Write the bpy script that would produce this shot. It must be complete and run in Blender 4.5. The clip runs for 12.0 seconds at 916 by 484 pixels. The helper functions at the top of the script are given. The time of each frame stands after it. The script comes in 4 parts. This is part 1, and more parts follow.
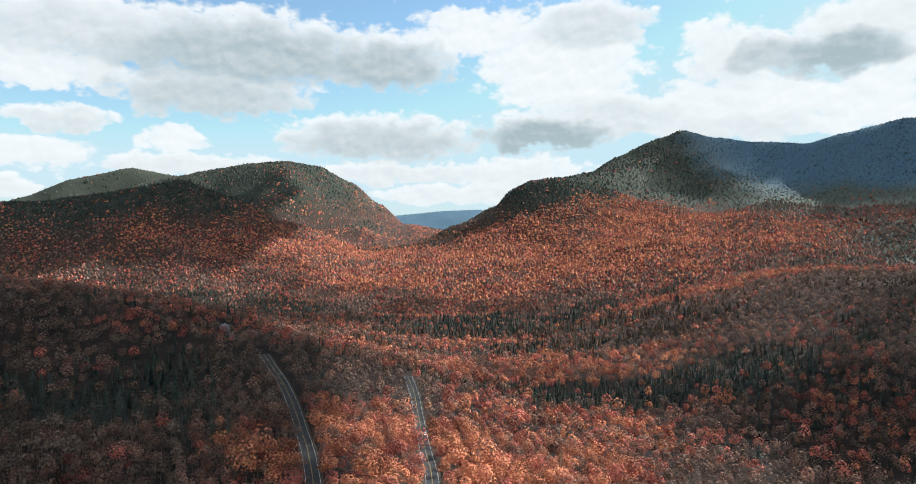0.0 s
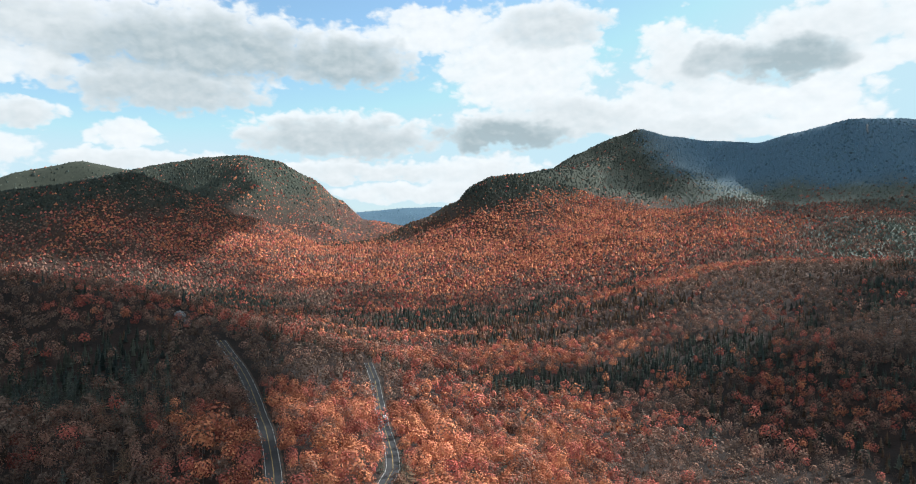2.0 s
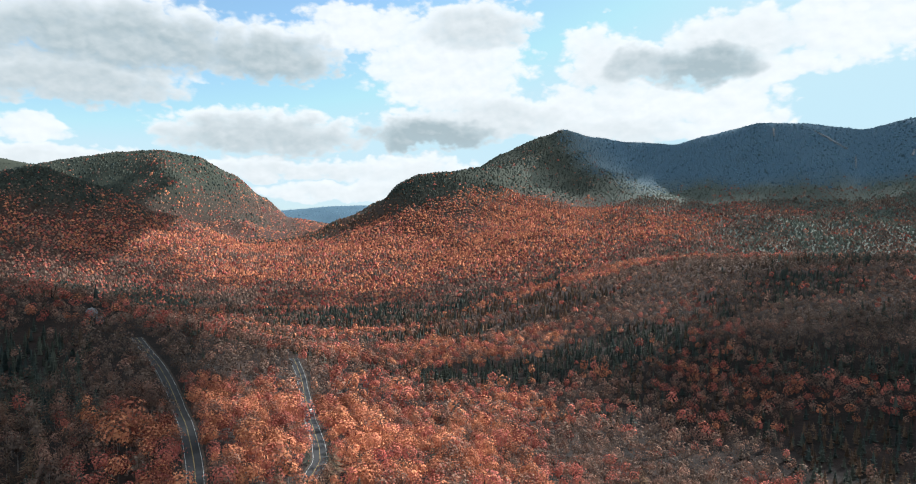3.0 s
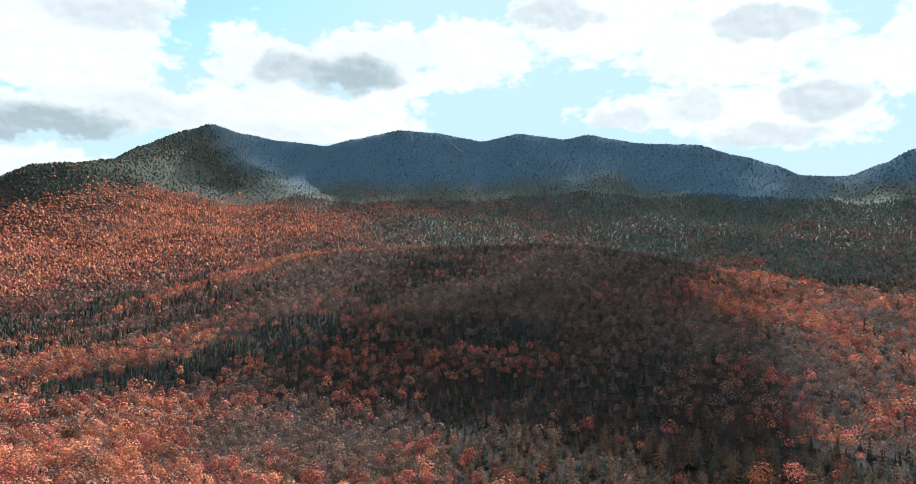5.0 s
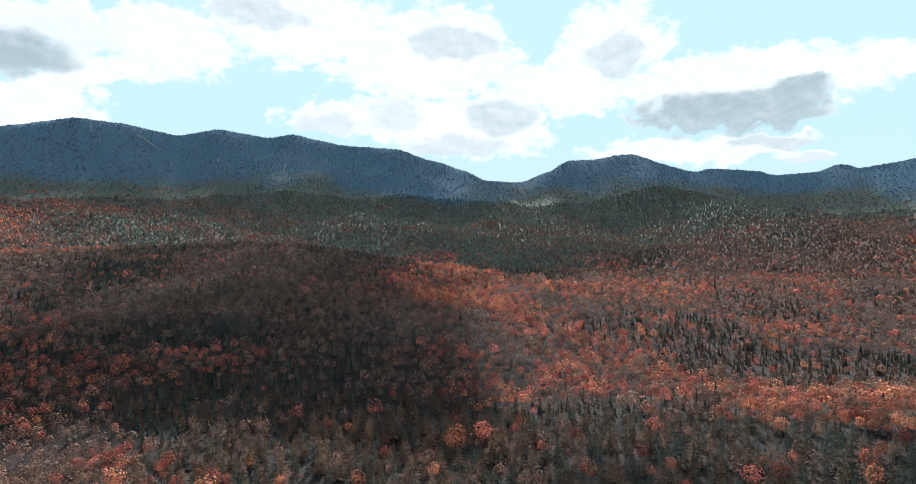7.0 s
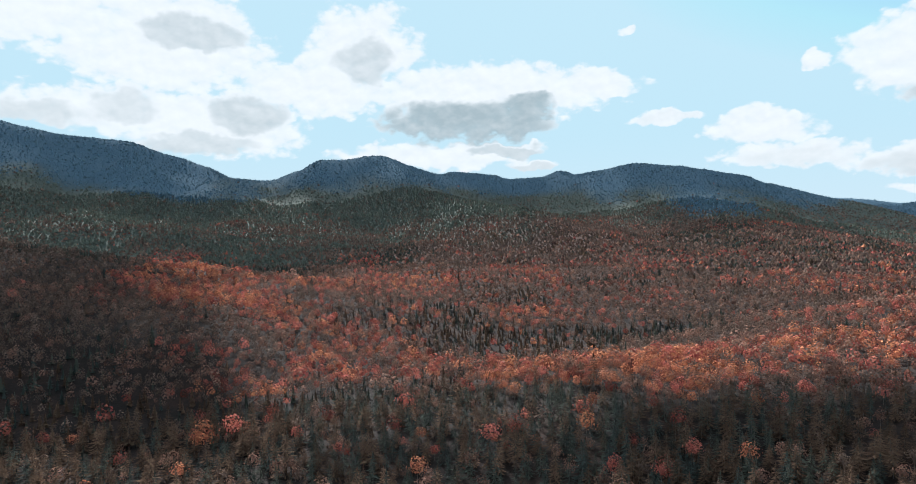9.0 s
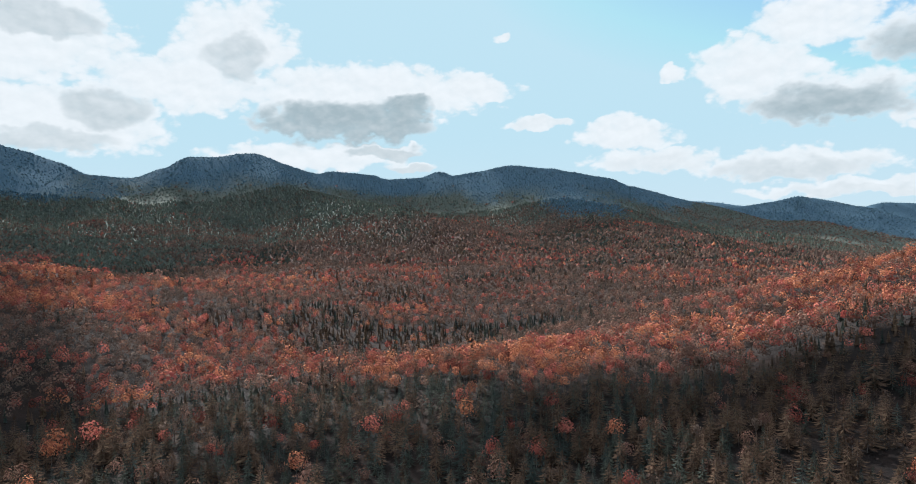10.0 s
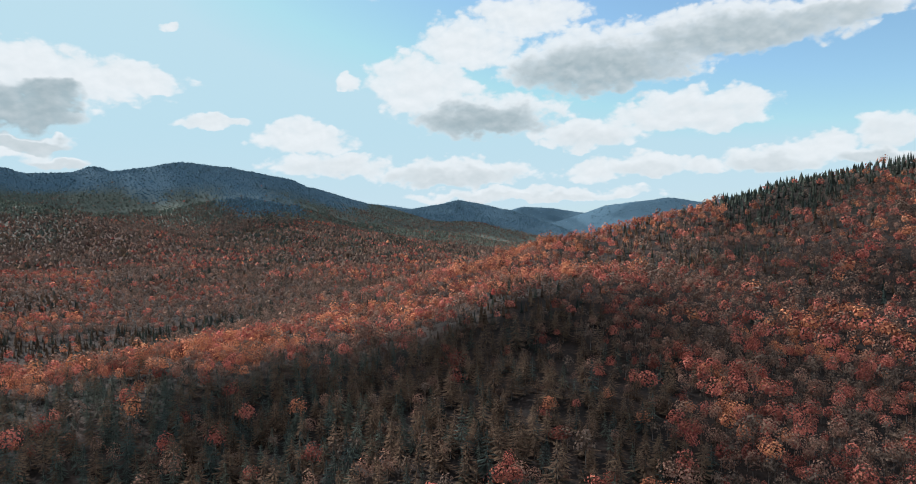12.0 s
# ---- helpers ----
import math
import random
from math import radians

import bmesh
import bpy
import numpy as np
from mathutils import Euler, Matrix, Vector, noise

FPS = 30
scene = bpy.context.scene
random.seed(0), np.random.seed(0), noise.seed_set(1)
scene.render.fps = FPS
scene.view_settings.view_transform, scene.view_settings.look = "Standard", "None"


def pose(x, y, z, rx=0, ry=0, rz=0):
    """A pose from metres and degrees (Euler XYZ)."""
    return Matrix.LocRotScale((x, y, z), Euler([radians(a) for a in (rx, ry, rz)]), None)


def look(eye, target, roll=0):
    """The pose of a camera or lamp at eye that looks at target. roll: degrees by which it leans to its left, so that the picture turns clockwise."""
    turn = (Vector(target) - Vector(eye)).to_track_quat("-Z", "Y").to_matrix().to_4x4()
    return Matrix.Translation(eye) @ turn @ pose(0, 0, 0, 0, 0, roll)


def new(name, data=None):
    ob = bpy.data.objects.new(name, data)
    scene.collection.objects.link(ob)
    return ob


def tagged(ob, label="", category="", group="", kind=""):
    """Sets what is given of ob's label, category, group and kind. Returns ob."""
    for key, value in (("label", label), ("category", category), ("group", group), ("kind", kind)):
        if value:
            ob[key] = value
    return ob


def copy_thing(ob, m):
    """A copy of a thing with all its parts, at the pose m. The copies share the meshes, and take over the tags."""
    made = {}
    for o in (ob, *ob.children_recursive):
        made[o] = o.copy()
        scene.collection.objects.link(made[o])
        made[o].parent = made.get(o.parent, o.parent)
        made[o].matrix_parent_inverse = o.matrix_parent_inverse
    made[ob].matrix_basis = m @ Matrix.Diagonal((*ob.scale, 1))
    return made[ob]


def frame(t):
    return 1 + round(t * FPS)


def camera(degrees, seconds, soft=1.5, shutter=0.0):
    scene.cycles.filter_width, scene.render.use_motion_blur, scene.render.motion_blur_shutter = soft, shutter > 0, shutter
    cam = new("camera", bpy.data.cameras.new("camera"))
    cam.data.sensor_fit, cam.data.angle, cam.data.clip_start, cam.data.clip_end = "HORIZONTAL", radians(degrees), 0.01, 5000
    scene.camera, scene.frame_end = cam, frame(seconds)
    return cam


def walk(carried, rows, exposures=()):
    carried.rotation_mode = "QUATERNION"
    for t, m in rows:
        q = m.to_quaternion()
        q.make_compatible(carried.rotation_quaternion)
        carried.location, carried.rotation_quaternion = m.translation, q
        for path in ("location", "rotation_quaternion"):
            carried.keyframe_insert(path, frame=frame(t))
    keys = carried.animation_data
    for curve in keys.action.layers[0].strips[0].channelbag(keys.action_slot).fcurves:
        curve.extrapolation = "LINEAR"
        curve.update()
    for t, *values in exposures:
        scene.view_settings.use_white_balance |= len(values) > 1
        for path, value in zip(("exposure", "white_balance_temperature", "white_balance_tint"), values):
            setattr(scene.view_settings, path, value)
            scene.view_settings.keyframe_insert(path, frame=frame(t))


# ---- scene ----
# the flight: seconds, x, y, z, yaw, pitch, roll
cam = camera(68.6, 12.0, 1.0)
ROWS = [
    (0.0, 0.00, -0.00, 260.00, 0.000, -1.475, 0.247),
    (0.5, -0.07, -0.32, 257.20, -0.046, -1.505, 0.126),
    (1.0, -0.14, -0.64, 254.40, -0.068, -1.540, 0.082),
    (1.5, -0.23, -0.97, 251.60, -1.259, -1.554, 0.046),
    (2.0, -0.34, -1.31, 248.79, -3.378, -1.580, 0.014),
    (2.5, -0.49, -1.68, 245.98, -5.893, -1.599, -0.027),
    (4.5, -1.95, -3.54, 234.78, -29.481, -1.541, -0.097),
    (5.0, -2.57, -4.09, 231.99, -38.563, -1.453, 0.017),
    (5.5, -3.22, -4.65, 229.20, -45.235, -1.361, 0.048),
    (6.0, -3.90, -5.20, 226.41, -51.013, -1.278, 0.066),
    (6.5, -4.60, -5.72, 223.62, -57.412, -1.244, 0.122),
    (7.0, -5.33, -6.20, 220.83, -63.238, -1.213, 0.192),
    (9.0, -8.67, -6.95, 209.66, -84.163, -1.122, 0.435),
    (9.5, -9.56, -6.80, 206.86, -88.928, -1.077, 0.463),
    (10.0, -10.47, -6.60, 204.06, -94.450, -1.041, 0.510),
    (10.5, -11.43, -6.39, 201.26, -100.651, -1.002, 0.545),
    (11.0, -12.42, -6.17, 198.47, -107.058, -0.997, 0.588),
    (11.5, -13.44, -5.94, 195.66, -113.984, -1.005, 0.709),
    (12.0, -14.46, -5.69, 192.86, -121.251, -1.066, 0.916),
]
EXPOSURE = 1.2
walk(cam, [(t, pose(x, y, z, 90 + pitch, roll, yaw)) for t, x, y, z, yaw, pitch, roll in ROWS], [(0.0, EXPOSURE, 6250, 9), (4.0, EXPOSURE + 0.1, 6150, 9), (6.0, EXPOSURE + 0.22, 6100, 9), (9.0, EXPOSURE, 6050, 9), (12.0, EXPOSURE - 0.15, 6150, 9)])

# ---- sky, sun and clouds ----
SUN_AZIMUTH, SUN_HEIGHT = 66.0, 37.0      # degrees clockwise from +y, degrees over the horizon
SUN_STRENGTH, SKY_STRENGTH = 5.0, 0.072
CLOUD_WHITE, CLOUD_GREY = (0.445, 0.452, 0.450), (0.188, 0.226, 0.238)

HORIZON, CLEAR_MOST = (0.30, 0.362, 0.388), (0.258, 0.354, 0.390)

# cumulus in the sky: azimuth, height, half width, half height in degrees, greyness of the base
CLOUDS_NORTH = [
    (-28.6, 14.3, 8.8, 2.8, 0.35), (-17.4, 13.9, 11.6, 3.3, 0.60), (-6.5, 13.3, 6.8, 2.8, 0.60), (-32.0, 11.1, 3.9, 1.8, 0.15), (-27.5, 11.4, 2.7, 1.7, 0.20),
    (-20.1, 10.4, 8.3, 2.3, 0.50), (-30.3, 7.8, 3.7, 1.1, 0.30), (-6.6, 7.1, 8.8, 2.2, 0.50), (-23.4, 6.6, 2.7, 1.3, 0.10), (-31.8, 5.2, 3.2, 1.7, 0.15),
    (-34.2, 2.6, 2.0, 1.0, 0.20), (-4.2, 4.3, 7.4, 1.1, 0.25), (0.8, 2.5, 8.9, 1.0, 0.20), (5.3, 4.1, 5.9, 1.7, 0.20), (-21.5, 4.7, 8.2, 1.1, 0.25),
]
CLOUDS_NORTH_EAST = [
    (1.8, 15.6, 6.4, 2.3, 0.10), (8.7, 12.7, 7.2, 4.9, 0.12), (11.1, 16.2, 5.2, 2.2, 0.35), (7.2, 7.6, 6.1, 2.0, 0.85), (12.5, 8.8, 7.1, 2.4, 0.30),
    (21.6, 12.8, 3.6, 3.3, 0.20), (24.1, 12.8, 3.3, 1.7, 0.50), (19.0, 9.0, 5.8, 2.3, 0.15), (25.3, 9.2, 7.7, 2.4, 0.10), (22.4, 7.6, 8.0, 1.6, 0.25),
    (29.6, 12.6, 4.7, 2.1, 0.70), (31.8, 14.3, 6.1, 2.2, 0.20), (31.8, 9.2, 4.7, 2.0, 0.10),
]
CLOUDS_EAST = [
    (40.0, 13.9, 5.8, 3.1, 0.10), (34.7, 11.7, 4.2, 1.7, 0.10), (47.0, 17.4, 3.8, 1.8, 0.60), (50.8, 15.8, 7.8, 3.6, 0.05), (62.2, 15.4, 2.9, 1.3, 0.50),
    (60.7, 13.1, 8.8, 3.3, 0.00), (53.3, 8.6, 3.9, 1.2, 0.30), (66.6, 9.4, 2.9, 2.0, 0.60), (57.7, 9.8, 2.0, 0.6, 0.40), (63.2, 6.8, 4.2, 1.0, 0.55),
    (64.6, 7.8, 7.3, 2.9, 0.00), (76.6, 14.1, 2.2, 2.4, 0.55), (76.8, 14.5, 4.4, 3.7, 0.00), (72.3, 11.3, 6.5, 2.8, 0.00), (31.4, 7.8, 4.8, 1.3, 0.05),
]
CLOUDS_SOUTH_EAST = [
    (62.8, 15.4, 3.9, 1.6, 0.60), (61.6, 15.4, 5.9, 3.0, 0.05), (76.4, 14.2, 2.4, 2.3, 0.55), (75.7, 14.8, 4.8, 3.4, 0.00), (52.1, 8.7, 2.9, 1.3, 0.50),
    (58.0, 9.6, 2.4, 1.6, 0.45), (66.9, 9.5, 2.9, 1.9, 0.60), (59.4, 9.0, 11.0, 2.2, 0.00), (63.4, 7.1, 4.1, 1.0, 0.50), (85.0, 9.2, 7.7, 2.3, 0.80),
    (90.0, 10.3, 2.9, 1.4, 0.80), (86.5, 11.1, 11.3, 2.9, 0.00), (95.3, 11.5, 4.1, 1.3, 0.05), (88.5, 6.7, 3.7, 0.7, 0.50), (82.0, 6.0, 7.9, 1.4, 0.05),
    (90.2, 5.2, 2.5, 0.6, 0.40), (98.6, 15.8, 0.9, 0.6, 0.05), (111.9, 12.1, 1.2, 0.7, 0.05), (101.6, 8.8, 2.4, 0.7, 0.20),
]
CLOUDS_SOUTH = [
    (118.3, 11.9, 4.4, 3.1, 0.10), (122.3, 15.1, 4.0, 2.8, 0.05), (127.3, 17.2, 4.9, 2.0, 0.05), (123.7, 9.4, 6.9, 2.2, 0.80), (133.5, 13.3, 8.9, 3.2, 0.75),
    (143.4, 14.8, 9.7, 2.3, 0.70), (150.3, 15.3, 5.7, 1.4, 0.60), (140.3, 8.9, 6.6, 1.9, 0.20), (132.0, 7.6, 4.5, 1.5, 0.25), (143.8, 9.9, 3.2, 1.2, 0.10),
    (108.5, 7.6, 3.5, 1.7, 0.10), (110.8, 5.4, 5.8, 1.2, 0.25), (121.1, 4.6, 7.4, 1.4, 0.40), (132.4, 4.6, 2.4, 1.1, 0.15), (137.1, 4.9, 3.0, 1.2, 0.30),
    (141.0, 4.7, 2.0, 0.8, 0.20),
]
CLOUDS_SOUTH_LOW = [
    (127.1, 2.8, 10.7, 0.7, 0.30), (146.7, 5.0, 4.1, 1.2, 0.40), (149.9, 5.7, 2.3, 1.2, 0.10), (153.7, 6.5, 2.1, 1.6, 0.25), (153.2, 4.9, 3.2, 0.7, 0.50),
    (157.9, 6.7, 2.9, 2.0, 0.30),
]


class Graph:
    """Short hand for node trees."""

    def __init__(self, tree):
        self.tree = tree
        tree.nodes.clear()

    def node(self, kind, **values):
        made = self.tree.nodes.new(kind)
        for key, value in values.items():
            setattr(made, key, value)
        return made

    def wire(self, source, target):
        self.tree.links.new(source, target)

    def put(self, socket, value):
        if isinstance(value, bpy.types.NodeSocket):
            self.wire(value, socket)
        else:
            socket.default_value = value

    def math(self, operation, a, b=0.0, c=0.0, clamp=False):
        made = self.node("ShaderNodeMath", operation=operation, use_clamp=clamp)
        for socket, value in zip(made.inputs, (a, b, c)):
            self.put(socket, value)
        return made.outputs[0]

    def noise(self, vector, scale, detail=4.0, rough=0.55, dims="3D"):
        made = self.node("ShaderNodeTexNoise", noise_dimensions=dims)
        if vector is not None:
            self.wire(vector, made.inputs["Vector"])
        made.inputs["Scale"].default_value, made.inputs["Detail"].default_value, made.inputs["Roughness"].default_value = scale, detail, rough
        return made.outputs[0]

    def step(self, value, low, high):
        made = self.node("ShaderNodeMapRange", interpolation_type="SMOOTHSTEP")
        self.put(made.inputs[0], value)
        made.inputs[1].default_value, made.inputs[2].default_value = low, high
        return made.outputs[0]

    def mix(self, factor, a, b):
        made = self.node("ShaderNodeMix", data_type="RGBA")
        self.put(made.inputs[0], factor)
        for socket, value in ((made.inputs[6], a), (made.inputs[7], b)):
            self.put(socket, (*value, 1.0) if isinstance(value, tuple) and len(value) == 3 else value)
        return made.outputs[2]


def sky_world():
    world = bpy.data.worlds.new("autumn_sky")
    world.use_nodes = True
    g = Graph(world.node_tree)
    way = g.node("ShaderNodeTexCoord").outputs["Generated"]
    parts = g.node("ShaderNodeSeparateXYZ")
    g.wire(way, parts.inputs[0])
    azimuth = g.math("MULTIPLY", g.math("ARCTAN2", parts.outputs[0], parts.outputs[1]), 57.2958)
    height = g.math("MULTIPLY", g.math("ARCSINE", parts.outputs[2]), 57.2958)
    # billows: the outline of each cloud is carried about by noise, wide and fine
    flat = g.node("ShaderNodeCombineXYZ")
    g.put(flat.inputs[0], g.math("MULTIPLY", azimuth, 0.1))
    g.put(flat.inputs[1], g.math("MULTIPLY", height, 0.15))
    lifted = g.node("ShaderNodeCombineXYZ")
    g.put(lifted.inputs[0], g.math("MULTIPLY_ADD", azimuth, 0.1, 0.025))
    g.put(lifted.inputs[1], g.math("MULTIPLY_ADD", height, 0.15, 0.07))
    wide = g.noise(flat.outputs[0], 2.4, 2.0)
    tall = g.noise(flat.outputs[0], 3.4, 3.0)
    moved_height = g.math("ADD", height, g.math("MULTIPLY", g.math("SUBTRACT", tall, 0.5), 2.6))
    moved_azimuth = g.math("ADD", azimuth, g.math("MULTIPLY", g.math("SUBTRACT", wide, 0.5), 5.0))

    def cauliflower(vector, detail):
        """Round billows, small ones on large ones, with wisps of noise."""
        total = g.math("MULTIPLY", g.math("SUBTRACT", g.noise(vector, 6.0, detail, 0.55), 0.5), 1.5)
        for scale, weight in ((5.5, 0.75), (13.0, 0.45)):
            cells = g.node("ShaderNodeTexVoronoi", feature="SMOOTH_F1", voronoi_dimensions="2D")
            warped = g.node("ShaderNodeVectorMath", operation="ADD")
            g.wire(vector, warped.inputs[0])
            bend = g.node("ShaderNodeTexNoise")
            g.wire(vector, bend.inputs["Vector"])
            bend.inputs["Scale"].default_value, bend.inputs["Detail"].default_value = 9.0, 3.0
            small = g.node("ShaderNodeVectorMath", operation="SCALE")
            g.wire(bend.outputs["Color"], small.inputs[0])
            small.inputs["Scale"].default_value = 0.16
            g.wire(small.outputs[0], warped.inputs[1])
            g.wire(warped.outputs[0], cells.inputs["Vector"])
            cells.inputs["Scale"].default_value, cells.inputs["Smoothness"].default_value = scale, 0.35
            total = g.math("ADD", total, g.math("MULTIPLY", g.math("SUBTRACT", 0.42, cells.outputs["Distance"]), weight))
        return total

    billow, shape, above = cauliflower(flat.outputs[0], 8.0), cauliflower(flat.outputs[0], 2.5), cauliflower(lifted.outputs[0], 2.5)
    field, grey = None, None
    for a, h, w, t, base in CLOUDS_NORTH + CLOUDS_NORTH_EAST + CLOUDS_EAST + CLOUDS_SOUTH_EAST + CLOUDS_SOUTH + CLOUDS_SOUTH_LOW:
        tight = 1.0 if base < 0.05 else 0.95
        u = g.math("MULTIPLY", g.math("SUBTRACT", moved_azimuth, a), tight / w)
        v = g.math("MULTIPLY", g.math("SUBTRACT", moved_height, h), tight / t)
        v = g.math("MAXIMUM", v, g.math("MULTIPLY", v, -1.35))
        one = g.math("MULTIPLY_ADD", g.math("MULTIPLY", u, u), -1.0, g.math("MULTIPLY_ADD", g.math("MULTIPLY", v, v), -1.0, 1.0))
        dim = None
        if base >= 0.05:
            # thick middles and flat bottoms are greyest
            low = g.math("MULTIPLY", g.math("SUBTRACT", h, moved_height), 0.55 / t)
            dim = g.math("MULTIPLY", g.step(g.math("ADD", g.math("ADD", one, low), g.math("MULTIPLY", billow, 0.35)), -0.4 if a < 35 else 0.0 if a > 110 else -0.2, 0.9 if a < 35 or a > 110 else 0.6), min(1.0, (0.9 if 45 < a < 80 else 1.4 if a < 35 else 1.15) * base))
        field = one if field is None else g.math("SMOOTH_MAX", field, one, 0.2)
        grey = dim if grey is None else grey if dim is None else g.math("SMOOTH_MAX", grey, dim, 0.2)
    overhead = g.math("MULTIPLY_ADD", g.noise(way, 3.0, 5.0), 3.2, -1.1)
    overhead = g.math("MINIMUM", overhead, g.math("MULTIPLY_ADD", height, 0.12, -2.6))
    body = g.math("ADD", g.math("MAXIMUM", g.math("MAXIMUM", field, -1.2), overhead), g.math("MULTIPLY", billow, 0.75))
    cover = g.math("MULTIPLY", g.step(body, -0.12, 0.4), g.math("MULTIPLY_ADD", g.step(body, 0.1, 1.0), 0.12, 0.88))
    relief = g.math("MULTIPLY", g.math("SUBTRACT", above, shape), 0.2)
    dark = g.math("ADD", grey, g.math("MULTIPLY", relief, g.math("MULTIPLY_ADD", grey, 0.9, 0.35)), clamp=True)
    cloud = g.mix(dark, CLOUD_WHITE, CLOUD_GREY)
    sky = g.node("ShaderNodeTexSky", sky_type="NISHITA", sun_disc=False, sun_elevation=radians(SUN_HEIGHT), sun_rotation=radians(SUN_AZIMUTH))
    sky.air_density, sky.dust_density, sky.ozone_density = 1.0, 0.5, 1.0
    clear = g.node("ShaderNodeVectorMath", operation="SCALE")
    g.wire(sky.outputs[0], clear.inputs[0])
    clear.inputs["Scale"].default_value = SKY_STRENGTH
    tint = g.node("ShaderNodeVectorMath", operation="MULTIPLY")
    g.wire(clear.outputs[0], tint.inputs[0])
    tint.inputs[1].default_value = (0.95, 1.08, 1.05)
    pale = g.node("ShaderNodeVectorMath", operation="MINIMUM")
    g.wire(tint.outputs[0], pale.inputs[0])
    pale.inputs[1].default_value = CLEAR_MOST
    low = g.math("SUBTRACT", 1.0, g.step(height, -1.0, 9.0))
    hazy = g.mix(g.math("MULTIPLY", low, 0.85), pale.outputs[0], HORIZON)
    back = g.node("ShaderNodeBackground")
    g.wire(g.mix(cover, hazy, cloud), back.inputs["Color"])
    out = g.node("ShaderNodeOutputWorld")
    g.wire(back.outputs[0], out.inputs["Surface"])
    scene.world = world


sky_world()
sun_data = bpy.data.lights.new("sun", "SUN")
sun_data.energy, sun_data.angle, sun_data.color = SUN_STRENGTH, radians(0.53), (1.0, 0.95, 0.89)
sun = new("sun", sun_data)
a, h = radians(SUN_AZIMUTH), radians(SUN_HEIGHT)
sun_way = Vector((math.sin(a) * math.cos(h), math.cos(a) * math.cos(h), math.sin(h)))
sun.matrix_world = look(sun_way * 100, (0, 0, 0))

# ---- materials ----
def foliage(name, tones, translucent=0.18, rough_scale=1.0):
    """Leaves or needles: each tree takes its own tone, each spray a little of its own, and stands differ over some hundred metres."""
    m = bpy.data.materials.new(name)
    m.use_nodes = True
    g = Graph(m.node_tree)
    place = g.node("ShaderNodeNewGeometry")
    tree = g.node("ShaderNodeAttribute", attribute_name="tree_tone").outputs["Fac"]
    own = g.math("FRACT", g.math("ADD", tree, g.node("ShaderNodeObjectInfo").outputs["Random"]))
    stand = g.noise(place.outputs["Position"], 0.012, 3.0)
    pick = g.math("ADD", g.math("MULTIPLY", own, 0.62), g.math("MULTIPLY", g.step(stand, 0.3, 0.7), 0.38))
    ramp = g.node("ShaderNodeValToRGB")
    ramp.color_ramp.elements.remove(ramp.color_ramp.elements[1])
    for k, tone in enumerate(tones):
        at = k / (len(tones) - 1)
        stop = ramp.color_ramp.elements[0] if k == 0 else ramp.color_ramp.elements.new(at)
        stop.position, stop.color = at, (*tone, 1)
    g.wire(pick, ramp.inputs[0])
    hue = g.node("ShaderNodeHueSaturation")
    g.wire(ramp.outputs[0], hue.inputs["Color"])
    spread = g.math("FRACT", g.math("MULTIPLY", own, 7.3))
    g.put(hue.inputs["Value"], g.math("ADD", g.math("MULTIPLY_ADD", place.outputs["Random Per Island"], 0.45, 0.47), g.math("MULTIPLY", spread, 0.62)))
    g.put(hue.inputs["Hue"], g.math("MULTIPLY_ADD", place.outputs["Random Per Island"], 0.02, 0.49))
    a, b = g.node("ShaderNodeBsdfDiffuse"), g.node("ShaderNodeBsdfTranslucent")
    g.wire(hue.outputs[0], a.inputs[0])
    g.wire(hue.outputs[0], b.inputs[0])
    both = g.node("ShaderNodeMixShader")
    both.inputs[0].default_value = translucent
    g.wire(a.outputs[0], both.inputs[1])
    g.wire(b.outputs[0], both.inputs[2])
    g.wire(both.outputs[0], g.node("ShaderNodeOutputMaterial").inputs[0])
    return m


def surface(name, tones, scale, rough=0.9, bump=0.3, fine=8.0, bump_size=1.0):
    """A matt surface with two scales of variation and a fine relief."""
    m = bpy.data.materials.new(name)
    m.use_nodes = True
    g = Graph(m.node_tree)
    place = g.node("ShaderNodeNewGeometry").outputs["Position"]
    low, high = g.noise(place, scale, 5.0), g.noise(place, scale * fine, 5.0, 0.65)
    blend = g.math("ADD", g.math("MULTIPLY", g.step(low, 0.3, 0.7), 0.6), g.math("MULTIPLY", g.step(high, 0.3, 0.7), 0.4))
    ramp = g.node("ShaderNodeValToRGB")
    ramp.color_ramp.elements.remove(ramp.color_ramp.elements[1])
    for k, tone in enumerate(tones):
        at = k / (len(tones) - 1)
        stop = ramp.color_ramp.elements[0] if k == 0 else ramp.color_ramp.elements.new(at)
        stop.position, stop.color = at, (*tone, 1)
    g.wire(blend, ramp.inputs[0])
    shader = g.node("ShaderNodeBsdfPrincipled")
    g.wire(ramp.outputs[0], shader.inputs["Base Color"])
    shader.inputs["Roughness"].default_value, shader.inputs["Specular IOR Level"].default_value = rough, 0.08
    relief = g.node("ShaderNodeBump")
    relief.inputs["Strength"].default_value, relief.inputs["Distance"].default_value = bump, bump_size
    g.wire(high, relief.inputs["Height"])
    g.wire(relief.outputs[0], shader.inputs["Normal"])
    g.wire(shader.outputs[0], g.node("ShaderNodeOutputMaterial").inputs[0])
    return m


